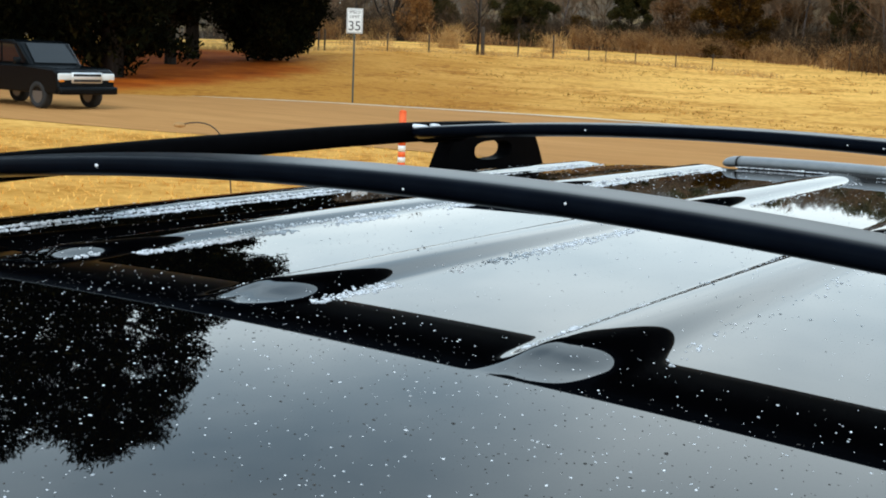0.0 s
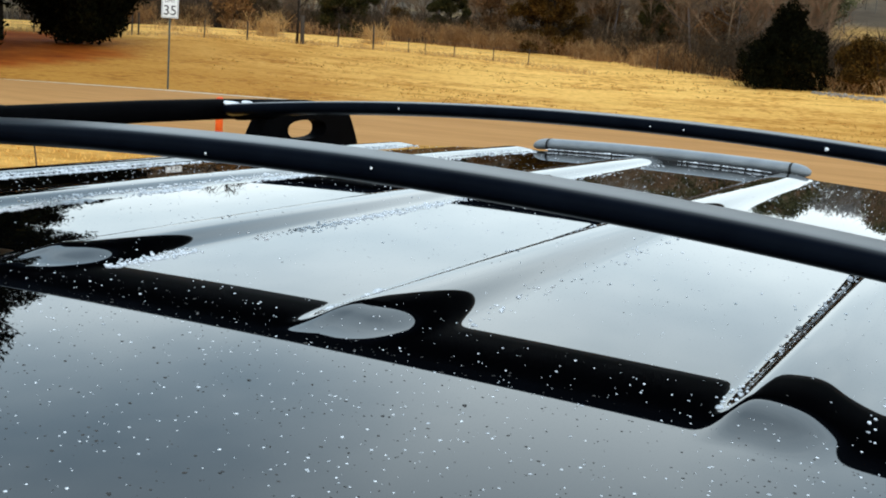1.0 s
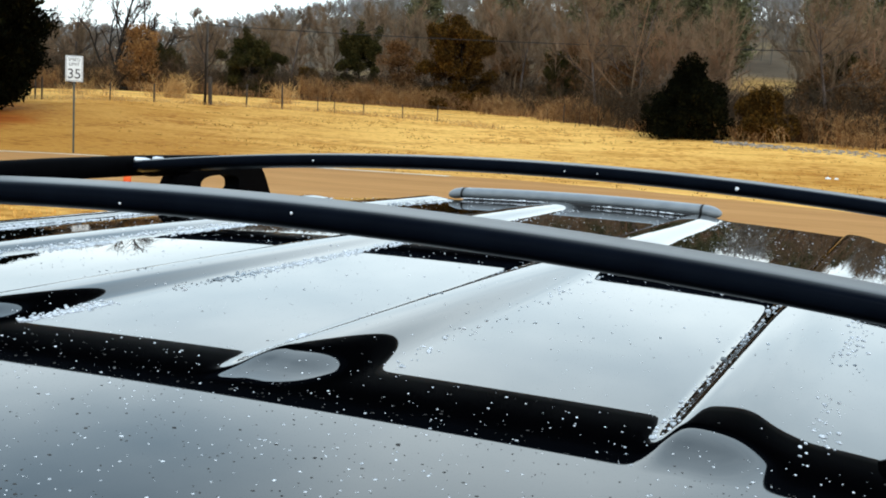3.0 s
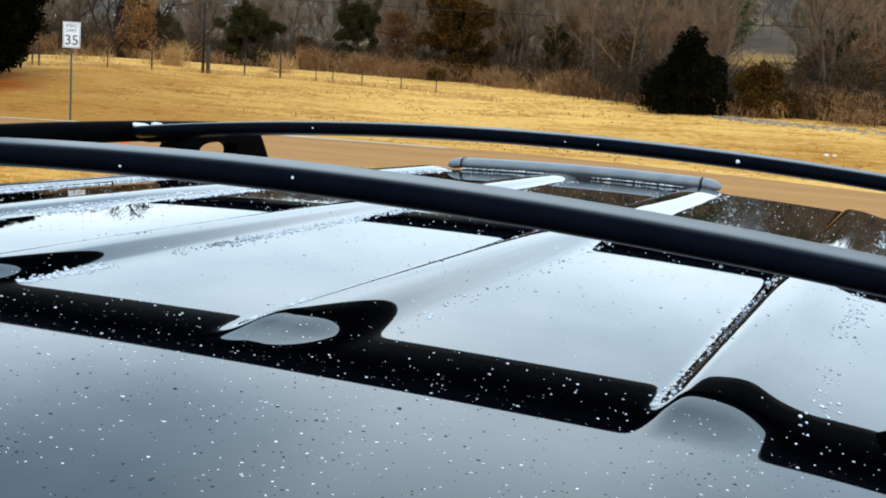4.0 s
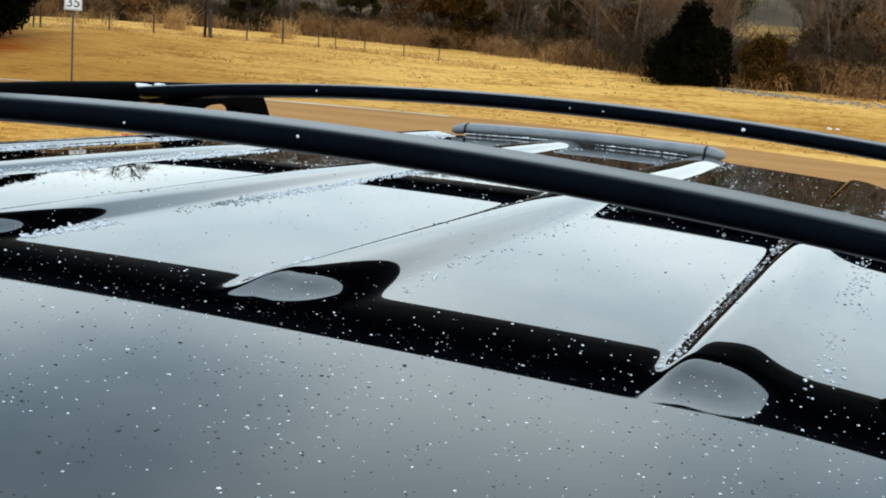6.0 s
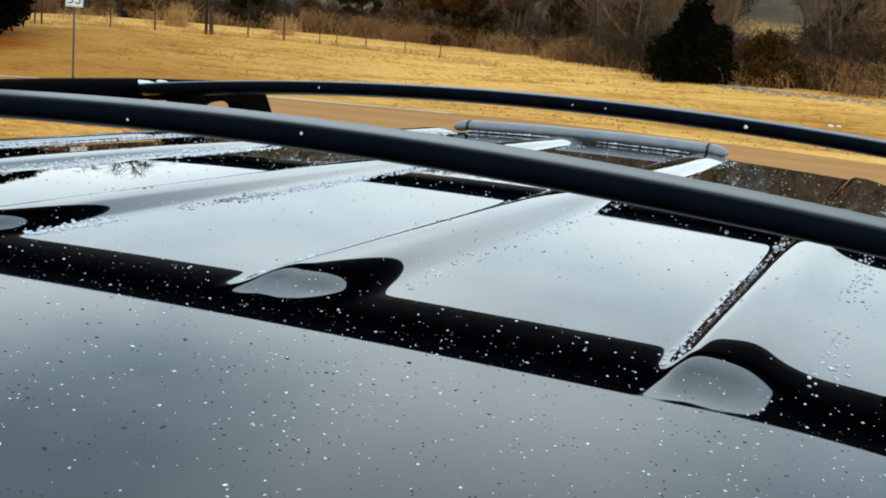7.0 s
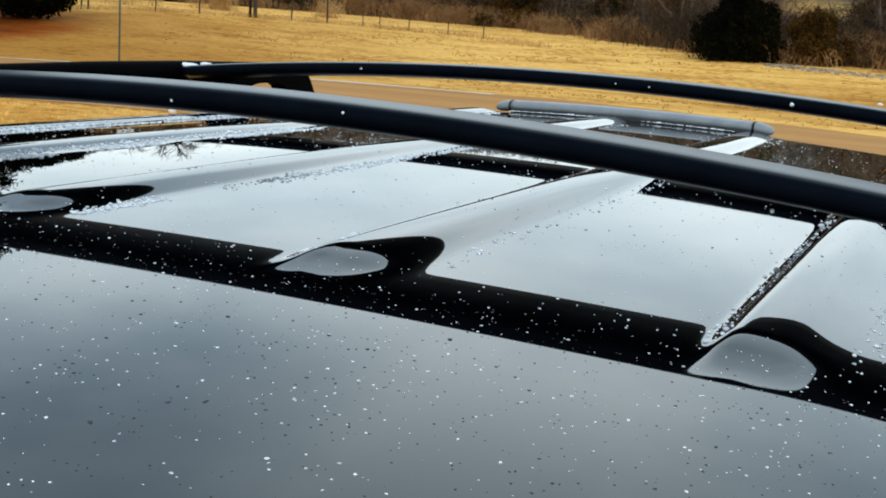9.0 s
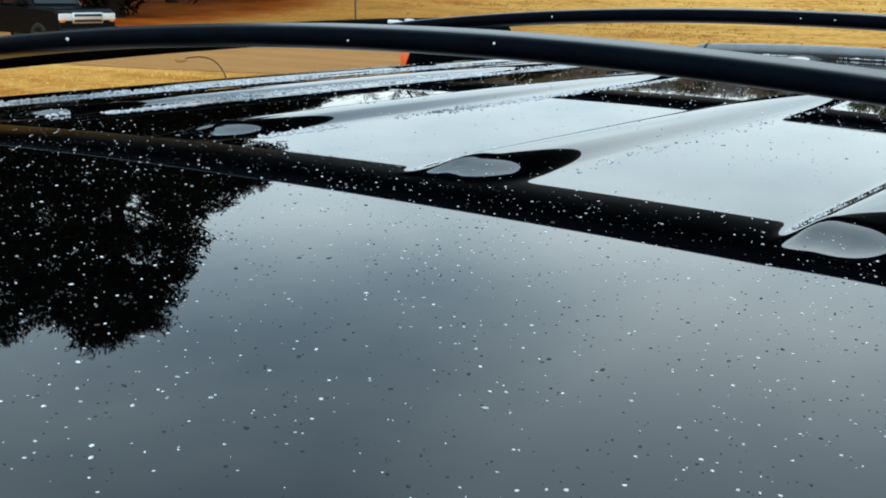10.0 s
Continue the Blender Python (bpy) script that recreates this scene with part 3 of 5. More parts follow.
def build_wheel(parent, x, y, r=0.37, w=0.25, rim=None):
    bm = bmesh.new()
    prof = [(r * 0.62, -w / 2), (r * 0.93, -w / 2), (r, -w * 0.36), (r, w * 0.36), (r * 0.93, w / 2), (r * 0.62, w / 2)]
    n = 32
    rings = []
    for k in range(n):
        a = 2 * math.pi * k / n
        rings.append([bm.verts.new((x + u, y + q * math.cos(a), r + q * math.sin(a))) for q, u in prof])
    for k in range(n):
        p, q = rings[k], rings[(k + 1) % n]
        for j in range(len(prof)):
            bm.faces.new((p[j], p[(j + 1) % len(prof)], q[(j + 1) % len(prof)], q[j]))
    wheel = part("wheel", bm, RUBBER, parent, "black tyre on an alloy rim")
    bm = bmesh.new()
    bmesh.ops.create_cone(bm, cap_ends=True, segments=32, radius1=r * 0.63, radius2=r * 0.58, depth=w * 0.86, matrix=Matrix.Translation((x, y, r)) @ Matrix.Rotation(math.pi / 2, 4, "Y"))
    part("rim", bm, rim or ALLOY, wheel, smooth=False)


def build_suv():
    suv = tagged(empty("suv"), "glossy black parked SUV with ribbed roof and black roof rack", "car")
    build_roof(suv)
    build_body(suv)
    for sx in (-0.83, 0.83):
        for sy in (-2.15, 1.35):
            build_wheel(suv, sx, sy)
    for s in (-1, 1):
        build_rail(suv, s)
    build_crossbar(suv, near_y, near_bar, "satin black arched crossbar")
    build_crossbar(suv, lambda x: 1.682, far_bar, "satin black arched crossbar")
    build_tube(suv)


build_suv()


# ---- plants ----
def mesh_np(name, verts, faces, mat, smooth=False):
    """A mesh from arrays; all faces have the same number of corners."""
    verts, faces = np.asarray(verts, np.float32), np.asarray(faces, np.int32)
    me = bpy.data.meshes.new(name)
    k = faces.shape[1]
    me.vertices.add(len(verts))
    me.vertices.foreach_set("co", verts.ravel())
    me.loops.add(faces.size)
    me.loops.foreach_set("vertex_index", faces.ravel())
    me.polygons.add(len(faces))
    me.polygons.foreach_set("loop_start", np.arange(0, faces.size, k, dtype=np.int32))
    me.polygons.foreach_set("loop_total", np.full(len(faces), k, np.int32))
    me.update(calc_edges=True)
    me.validate()
    me.materials.append(mat)
    if smooth:
        me.shade_smooth()
    return me


def prisms(segs, sides=3):
    """Tapered sticks: rows of x0 y0 z0 x1 y1 z1 r0 r1."""
    g = np.asarray(segs, float)
    p, q, r0, r1 = g[:, :3], g[:, 3:6], g[:, 6], g[:, 7]
    d = q - p
    d /= np.linalg.norm(d, axis=1, keepdims=True) + 1e-9
    ref = np.where(np.abs(d[:, 2:3]) < 0.9, [[0, 0, 1.0]], [[1.0, 0, 0]])
    a = np.cross(d, ref)
    a /= np.linalg.norm(a, axis=1, keepdims=True) + 1e-9
    b = np.cross(d, a)
    rings = []
    for base, r in ((p, r0), (q, r1)):
        for k in range(sides):
            t = 2 * math.pi * k / sides
            rings.append(base + (a * math.cos(t) + b * math.sin(t)) * r[:, None])
    v = np.stack(rings, 1)
    n = len(g)
    base = np.arange(n)[:, None] * (2 * sides)
    f = np.concatenate([base + np.array([[k, (k + 1) % sides, sides + (k + 1) % sides, sides + k]]) for k in range(sides)])
    return v.reshape(-1, 3), f


def bare_tree(rng, h, limbs=9, lean=0.05, r=None, fine=1.0, low=0.3, depth=2, rise=(0.4, 1.3)):
    """Sticks of a leafless tree, its foot at the origin."""
    r = r or 0.012 * h + 0.02
    segs = []
    p = np.zeros(3)
    way = np.array([rng.normal(0, lean), rng.normal(0, lean), 1.0])
    axis = [p.copy()]
    for i in range(6):
        way = way + np.array([rng.normal(0, 0.07), rng.normal(0, 0.07), 0])
        q = p + way / np.linalg.norm(way) * h / 6
        segs.append([*p, *q, r * (1 - i / 6.5), r * (1 - (i + 1) / 6.5)])
        p = q
        axis.append(p.copy())
    axis = np.array(axis)

    def shoot(start, d, length, rad, depth):
        mid = start + d * length * 0.5
        d2 = d + rng.normal(0, 0.22, 3) + np.array([0, 0, 0.12])
        d2 /= np.linalg.norm(d2)
        end = mid + d2 * length * 0.5
        segs.append([*start, *mid, rad, rad * 0.7])
        segs.append([*mid, *end, rad * 0.7, rad * 0.35])
        if depth == 0:
            return
        for _ in range(int(rng.integers(3, 6))):
            t = rng.uniform(0.3, 1.0)
            s = start + (mid - start) * min(1, 2 * t) if t < 0.5 else mid + (end - mid) * (2 * t - 1)
            dd = d + rng.normal(0, 0.55, 3) + np.array([0, 0, 0.2])
            dd /= np.linalg.norm(dd)
            shoot(s, dd, length * rng.uniform(0.35, 0.6), rad * 0.5, depth - 1)

    for i in range(limbs):
        t = rng.uniform(low, 0.97)
        k = t * 6
        s = axis[int(k)] + (axis[min(int(k) + 1, 6)] - axis[int(k)]) * (k - int(k))
        a = rng.uniform(0, 2 * math.pi)
        up = rng.uniform(*rise)
        d = np.array([math.cos(a), math.sin(a), up])
        d /= np.linalg.norm(d)
        shoot(s, d, h * (1.05 - t) * rng.uniform(0.35, 0.62), r * (1.1 - t) * 0.55, depth)
    g = np.array(segs)
    g[:, 6:] = np.maximum(g[:, 6:], 0.011 * fine)
    return g


def twigs_on(rng, g, count, length):
    """Roots and tips of fine twigs along sticks, about that long."""
    w = np.linalg.norm(g[:, 3:6] - g[:, :3], axis=1)
    i = rng.choice(len(w), count, p=w / w.sum())
    p, q = g[i, :3], g[i, 3:6]
    way = (q - p) / (np.linalg.norm(q - p, axis=1, keepdims=True) + 1e-9) + rng.normal(0, 0.5, (count, 3)) + [0, 0, 0.35]
    way /= np.linalg.norm(way, axis=1, keepdims=True)
    root = p + (q - p) * rng.uniform(0.1, 1.0, (count, 1))
    return root, root + way * length * rng.uniform(0.5, 1.5, (count, 1))


def slivers(rng, root, tip, width):
    """Fine twigs or stems: one narrow tapering face each."""
    d = tip - root
    side = np.cross(d, rng.normal(0, 1, d.shape))
    side *= (np.asarray(width) / 2)[:, None] / (np.linalg.norm(side, axis=1, keepdims=True) + 1e-9)
    v = np.stack([root - side, root + side, tip], 1).reshape(-1, 3)
    return v, np.arange(len(v)).reshape(-1, 3)


def leaves(rng, centres, size, per, spread):
    """Small pointed sprays strewn about clump centres, tending upwards and outwards."""
    off = rng.normal(0, 1, (len(centres) * per, 3))
    off *= (1.7 * spread * rng.uniform(0, 1, (len(off), 1)) ** 0.4) / np.linalg.norm(off, axis=1, keepdims=True)
    c = np.repeat(centres, per, 0) + off
    out_way = c * [1, 1, 0]
    a = rng.normal(0, 1, c.shape) + 0.9 * out_way / (np.linalg.norm(out_way, axis=1, keepdims=True) + 1e-6) + [0, 0, 0.9]
    a /= np.linalg.norm(a, axis=1, keepdims=True)
    b = np.cross(a, rng.normal(0, 1, c.shape))
    b /= np.linalg.norm(b, axis=1, keepdims=True)
    s = size * rng.uniform(0.6, 1.4, (len(c), 1))
    v = np.stack([c - a * s * 0.8 - b * s * 0.30, c + a * s * 1.1, c - a * s * 0.3 + b * s * 0.45], 1)
    return v.reshape(-1, 3), np.arange(len(c) * 3).reshape(-1, 3)


def crown_centres(rng, n, radius, z0, z1, shape):
    """Clump centres in a crown of uneven outline; shape(u) is its relative radius at height u."""
    u = rng.uniform(0, 1, n)
    a = rng.uniform(0, 2 * math.pi, n)
    lobes = 1 + 0.22 * np.sin(3 * a + 5 * u + rng.uniform(0, 6)) + 0.16 * np.sin(7 * a - 9 * u + rng.uniform(0, 6)) + 0.12 * np.sin(17 * u + 2 * a)
    rr = radius * shape(u) * lobes * rng.uniform(0, 1, n) ** 0.38
    return np.stack([rr * np.cos(a), rr * np.sin(a), z0 + (z1 - z0) * u], 1)


def evergreen(name, x, y, h, radius, z0, mat, label, seed, clumps, size, shape, per=9, spread=0.3, category="tree", boughs=None, spikes=0):
    rng = np.random.default_rng(seed)
    z = float(ground_height(x, y)) - 0.03
    tree = tagged(empty(name, pose(x, y, z)), label, category, group="russet trees" if name == "russet_tree" else "evergreen trees")
    segs = [[0, 0, 0, 0.05, 0, h * 0.5, 0.022 * h + 0.03, 0.014 * h], [0.05, 0, h * 0.5, 0, 0, h * 0.96, 0.014 * h, 0.01]]
    cs = lobed_crown(rng, *boughs, radius, z0, h, shape) if boughs else crown_centres(rng, clumps, radius, z0, h, shape)
    for k in range(spikes):      # pointed shoots that break the crown's outline
        a, u = rng.uniform(0, 2 * math.pi), rng.uniform(0.25, 0.9)
        rr = radius * float(shape(np.array(u))) * rng.uniform(0.2, 0.95)
        base = np.array([rr * math.cos(a), rr * math.sin(a), z0 + (h - z0) * u])
        tall = h * rng.uniform(0.12, 0.34)
        steps = np.linspace(0, 1, 12)[:, None] ** 0.7
        cs = np.concatenate([cs, base + steps * np.array([0.25 * math.cos(a), 0.25 * math.sin(a), 1.0]) * tall + rng.normal(0, 0.07, (12, 3)) * (1 - steps)])
    for c in cs[:: max(1, len(cs) // 60)]:
        base = max(0.2 * z0 + 0.4, c[2] - 0.35 * math.hypot(c[0], c[1]))
        segs.append([0, 0, base, *c, 0.006 * h, 0.012])
    v, f = prisms(segs, 5)
    part("trunk", mesh_np("trunk", v, f, DARKBARK, True), DARKBARK, tree)
    v, f = leaves(rng, cs, size, per, spread)
    part("crown", mesh_np("crown", v, f, mat), mat, tree)
    return tree


def polar(b, r):
    return EYE_X - r * math.sin(radians(b)), r * math.cos(radians(b))


def treeline(b):
    """Slope of the sight line over the wood's tops, by bearing."""
    return float(np.interp(b, [-14, 5, 10, 16, 22, 28, 33, 36, 40, 44, 50, 70], [0.122, 0.122, 0.124, 0.126, 0.118, 0.096, 0.077, 0.066, 0.065, 0.071, 0.09, 0.13]))


def tallest(b, r):
    """The greatest height of a tree there."""
    return 1.88 + treeline(b) * r - float(ground_height(*polar(b, r)))


def dome(u):
    return np.sqrt(np.clip(1 - (1.6 * u - 0.55) ** 2 / 1.15, 0.02, 1))


def broad(u):
    return np.sqrt(np.clip(1 - np.abs((u - 0.5) / 0.52) ** 3, 0.02, 1)) * (0.9 + 0.18 * u)


def cone(u):
    return np.clip(1.03 - u, 0, 1) ** 0.58 * np.clip(0.72 + 2 * u, 0, 1)


def egg(u):
    return np.sqrt(np.clip(1 - (2 * u - 0.85) ** 2 / 1.35, 0.02, 1))


def tiered(u):
    return np.interp(u, [0, 0.3, 0.5, 0.62, 0.8, 1.0], [0.55, 0.85, 1.0, 0.95, 0.62, 0.1])


def flame(u):
    return np.interp(u, [0, 0.2, 0.4, 0.6, 0.8, 0.92, 1.0], [0.95, 1.0, 0.88, 0.66, 0.36, 0.16, 0.03])


# the tall dark evergreens by the road
def lobed_crown(rng, lobes, per_lobe, radius, z0, z1, shape):
    """Clump centres gathered in flat boughs, so that the outline is lobed."""
    c = crown_centres(rng, lobes, radius, z0, z1, shape)
    size = rng.uniform(0.6, 1.35, lobes) * radius * 0.21
    off = rng.normal(0, 1, (lobes * per_lobe, 3))
    off *= rng.uniform(0, 1, (len(off), 1)) ** 0.4 / np.linalg.norm(off, axis=1, keepdims=True)
    out_pts = np.repeat(c, per_lobe, 0) + off * np.repeat(size, per_lobe)[:, None] * [1.0, 1.0, 0.6]
    out_pts[:, 2] = np.maximum(out_pts[:, 2], 0.12)
    return out_pts


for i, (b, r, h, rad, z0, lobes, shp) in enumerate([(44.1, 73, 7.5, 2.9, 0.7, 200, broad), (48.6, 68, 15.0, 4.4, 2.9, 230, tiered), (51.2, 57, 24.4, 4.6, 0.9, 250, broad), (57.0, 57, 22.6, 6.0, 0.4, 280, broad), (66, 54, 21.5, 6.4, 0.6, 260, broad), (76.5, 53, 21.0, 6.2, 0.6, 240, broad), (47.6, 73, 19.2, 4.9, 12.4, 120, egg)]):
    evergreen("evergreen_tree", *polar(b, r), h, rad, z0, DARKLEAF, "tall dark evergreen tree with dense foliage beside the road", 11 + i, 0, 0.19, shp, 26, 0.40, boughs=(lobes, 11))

# the grove goes on behind them, added to block skylight under the crowns
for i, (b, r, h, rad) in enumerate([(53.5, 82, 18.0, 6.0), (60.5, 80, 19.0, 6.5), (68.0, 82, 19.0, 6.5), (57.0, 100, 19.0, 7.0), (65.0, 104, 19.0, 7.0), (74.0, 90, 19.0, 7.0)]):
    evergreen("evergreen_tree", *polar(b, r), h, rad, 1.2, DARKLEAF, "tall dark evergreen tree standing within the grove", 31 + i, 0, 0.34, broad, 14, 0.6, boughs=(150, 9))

# cedars along the field's far side
for i, (b, r, h, rad, mat, shp, lab) in enumerate([
        (31.9, 108, 5.4, 2.6, CEDAR, dome, "dark green cedar at the field's edge"),
        (26.8, 106, 6.3, 1.9, CEDAR, egg, "dark green cedar at the field's edge"),
        (21.9, 94, 7.2, 3.0, CEDAR_WARM, egg, "round bronzed cedar at the field's edge"),
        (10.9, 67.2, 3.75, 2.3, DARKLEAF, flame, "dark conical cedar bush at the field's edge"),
        (7.4, 67, 2.4, 1.35, CEDAR_WARM, dome, "low brown evergreen shrub at the field's edge"),
        (35.9, 112, 4.2, 1.6, CEDAR, dome, "dark green cedar at the field's edge"),
        (29.2, 112, 3.4, 1.2, CEDAR_WARM, dome, "small bronzed cedar at the field's edge"),
        (17.0, 92, 5.4, 1.6, CEDAR, egg, "dark green cedar at the wood's edge"),
        (4.2, 78, 6.0, 1.9, CEDAR, egg, "dark green cedar at the wood's edge"),
        (-2.0, 72, 6.5, 2.4, CEDAR, cone, "dark green cedar at the wood's edge")]):
    evergreen("cedar_tree", *polar(b, r), h, rad, 0.15, mat, lab, 40 + i, 820, 0.10, shp, 56, 0.24, spikes=26 if shp is flame else 9, boughs=None if shp is flame else (64, 13))

# small trees that have kept their dead leaves
for i, (b, r, h, rad) in enumerate([(37.05, 106, 5.6, 1.7), (16.3, 92, 6.6, 2.2), (13.9, 84, 5.2, 1.7), (24.9, 102, 5.6, 1.6), (4.8, 76, 5.0, 1.8), (3.1, 72, 4.6, 1.6), (19.4, 98, 5.2, 1.7)]):
    evergreen("russet_tree", *polar(b, r), h, rad, 0.5, RUSSET if i else TANLEAF, "small tree with dead russet leaves at the wood's edge" if i else "small tree with pale orange-brown leaves behind the fence", 240 + i, 0, 0.12, egg, 16, 0.34, boughs=(40, 10))

# pines that stand among the leafless trees
for i, (b, r, h, rad) in enumerate([(13.4, 112, 13.0, 3.0), (10.6, 118, 14.0, 3.2), (9.4, 128, 13.0, 2.8), (15.6, 126, 13.5, 2.8), (23.6, 138, 12.0, 2.6), (2.2, 96, 11.0, 2.6), (5.0, 132, 14.0, 3.0), (19.6, 140, 13.0, 2.6), (11.8, 132, 14.5, 3.3), (9.6, 108, 11.5, 2.8), (4.4, 118, 13.5, 3.0), (14.4, 140, 14.0, 3.0), (10.2, 150, 14.0, 3.2)]):
    h = min(h, tallest(b, r) * 1.03)
    evergreen("pine_tree", *polar(b, r), h, rad * 0.85, h * 0.42, PINE, "dull green pine standing among leafless trees", 140 + i, 260, 0.22, egg, 22, 0.5)

# tall leafless trees that stand out before the wood
for i, (b, r, h) in enumerate([(38.2, 118, 12.5), (36.6, 126, 11.0), (33.6, 112, 9.5), (33.0, 122, 9.5), (27.4, 118, 10.0), (30.2, 124, 10.5), (15.2, 84, 9.5), (4.6, 70, 9.0), (40.0, 128, 12.0), (24.4, 112, 10.5), (13.2, 82, 9.5), (18.9, 96, 9.5)]):
    x, y = polar(b, r)
    rng = np.random.default_rng(90 + i)
    g = bare_tree(rng, h, 17 if i < 2 else 13, r=(0.021 if i < 2 else 0.010) * h + 0.03, low=0.12 if i < 2 else 0.3, rise=(1.1, 2.6) if i < 2 else (0.4, 1.3))
    tree = tagged(empty("bare_tree", pose(x, y, float(ground_height(x, y)) - 0.05)), "leafless grey-brown deciduous tree at the field's edge", "tree", group="leafless trees")
    v, f = prisms(g[:6], 6)
    # the first two show against the sky: silhouette darkness put into their bark
    bark = DARKBARK if i < 2 else BARK
    part("trunk", mesh_np("trunk", v, f, bark, True), bark, tree)
    v, f = prisms(g[6:])
    tagged(part("branchwork", mesh_np("branchwork", v, f, bark), bark, tree), kind="stuff")
    root, tip = twigs_on(rng, g[6:], 1500, 0.5 if i < 2 else 0.7)
    v, f = slivers(rng, root, tip, rng.uniform(0.015, 0.035, len(root)))
    tagged(part("branch_crown", mesh_np("branch_crown", v, f, TWIG), TWIG, tree), kind="stuff")


def crest_at(b):
    return float(np.interp(b, [-40, 3, 8, 12.5, 18, 23, 29, 36, 44, 56, 80], [60, 62, 64, 68, 82, 92, 98, 100, 98, 95, 90]))


def tree_kind(rng, h, limbs, twigs, depth):
    """A leafless tree for the wood: limbs as sticks, and its fine twigs as roots and tips."""
    g = bare_tree(rng, h, limbs, r=0.008 * h + 0.02, low=0.14, depth=depth, rise=(0.5, 2.0))
    return g, *twigs_on(rng, g[6:], twigs, h * (0.09 if depth else 0.125))


def build_woods(name, label, seed, count, near_by, far_by, mat, lo, hi, limbs, twigs, fill, power=1.2, depth=1):
    """A leafless wood on the hillside, too far to tell its trees apart; fill: the share of the sight line's height that the trees reach."""
    rng = np.random.default_rng(seed)
    kinds = [tree_kind(rng, hh, limbs + int(rng.integers(0, 4)), twigs, depth) for hh in (9, 10.5, 12, 13, 14.5, 11)]
    vs, fs, total = [], [], 0
    for i in range(count):
        b = rng.uniform(lo, hi)
        r = crest_at(b) + (0 if b < 28 else 14) + near_by + (far_by - near_by) * rng.uniform(0, 1) ** power
        if 5.2 < b < 9.4 and r < 120 or 6.2 < b < 8.8 and r < 141 or 27 < b < 36 and r < 150 and i % 3:
            continue
        x, y = polar(b, r)
        g, root, tip = (q.copy() for q in kinds[int(rng.integers(0, len(kinds)))])
        s = min(rng.uniform(0.8, 1.35), max(0.3, tallest(b, r) * rng.uniform(*fill) / g[:, 5].max()))
        t = rng.uniform(0, 2 * math.pi)
        turn = np.array([[math.cos(t), math.sin(t), 0], [-math.sin(t), math.cos(t), 0], [0, 0, 1]]) * s
        foot = np.array([x, y, float(ground_height(x, y)) - 0.1])
        g[:, :3], g[:, 3:6] = g[:, :3] @ turn + foot, g[:, 3:6] @ turn + foot
        g[:, 6:] = np.maximum(g[:, 6:] * s, 0.00011 * r)
        v, f = prisms(g)
        f = np.concatenate([f[:, [0, 1, 2]], f[:, [0, 2, 3]]])
        v2, f2 = slivers(rng, root @ turn + foot, tip @ turn + foot, rng.uniform(0.00020, 0.00042, len(root)) * r)
        vs += [v, v2]
        fs += [f + total, f2 + total + len(v)]
        total += len(v) + len(v2)
    me = mesh_np(name, np.concatenate(vs), np.concatenate(fs), mat)
    tagged(new(name, me), label, "woods", kind="stuff")


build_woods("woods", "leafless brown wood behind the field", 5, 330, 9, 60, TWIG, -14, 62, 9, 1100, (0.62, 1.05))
# the two farther woods carry haze in their twig colours
build_woods("hillside_woods", "grey-brown leafless wood covering the hillside, light haze painted in", 6, 600, 46, 150, MIDTWIG, -14, 58, 8, 520, (0.66, 1.0), 1.0)
build_woods("ridge_woods", "leafless wood along the hill's ridge, its pale grey painted as haze", 7, 900, 110, 235, FARTWIG, -14, 56, 13, 400, (0.80, 1.0), 1.0, 0)


def build_brush(name, label, seed, spots, mat, n, height, spread, stem=0.010, twigs=4):
    """Thickets of thin bent stems with fine twigs; spots: bearing, distance, size."""
    rng = np.random.default_rng(seed)
    roots, tips, widths = [], [], []
    for b, r, k in spots:
        cx, cy = polar(b, r)
        m = max(1, int(n * k))
        x, y = cx + rng.normal(0, spread, m), cy + rng.normal(0, spread * 0.6, m)
        p = np.stack([x, y, ground_height(x, y) - 0.05], 1)
        h = (height * k * rng.uniform(0.45, 1.15, m))[:, None]
        d = np.stack([rng.normal(0, 0.25, m), rng.normal(0, 0.25, m), np.ones(m)], 1)
        for j in range(3):
            q = p + d * h / 3
            roots.append(p), tips.append(q + d * h / 9), widths.append(np.full(m, stem * (2.2 - 0.5 * j)))
            for _ in range(twigs if j else 1):
                e = p + (q - p) * rng.uniform(0.2, 1, (m, 1))
                roots.append(e), tips.append(e + np.stack([rng.normal(0, 0.32, m), rng.normal(0, 0.32, m), rng.uniform(0, 0.5, m)], 1) * h * 0.5), widths.append(np.full(m, stem))
            p = q
            d = d + rng.normal(0, 0.3, (m, 3)) * np.array([1, 1, 0.4]) - np.array([0, 0, 0.1])
    v, f = slivers(rng, np.concatenate(roots), np.concatenate(tips), np.concatenate(widths))
    tagged(new(name, mesh_np(name, v, f, mat)), label, "brush", kind="stuff")


rngb = np.random.default_rng(3)
build_brush("brush", "dry tan brush and saplings along the wood's edge", 21,
            [(b + rngb.normal(0, 0.3), crest_at(b) + rngb.uniform(0, 8), rngb.uniform(0.25, 1.0) ** 1.5 * 1.5) for b in np.concatenate([np.linspace(22.6, 27, 18), np.linspace(15, 20.5, 13), np.linspace(-6, 15, 16), np.linspace(29, 44, 7)])], BRUSH, 130, 1.35, 0.9, 0.024, 6)
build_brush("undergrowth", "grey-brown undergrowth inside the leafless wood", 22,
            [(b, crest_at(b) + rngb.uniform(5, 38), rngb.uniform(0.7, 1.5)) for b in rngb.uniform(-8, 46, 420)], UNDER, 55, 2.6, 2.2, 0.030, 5)
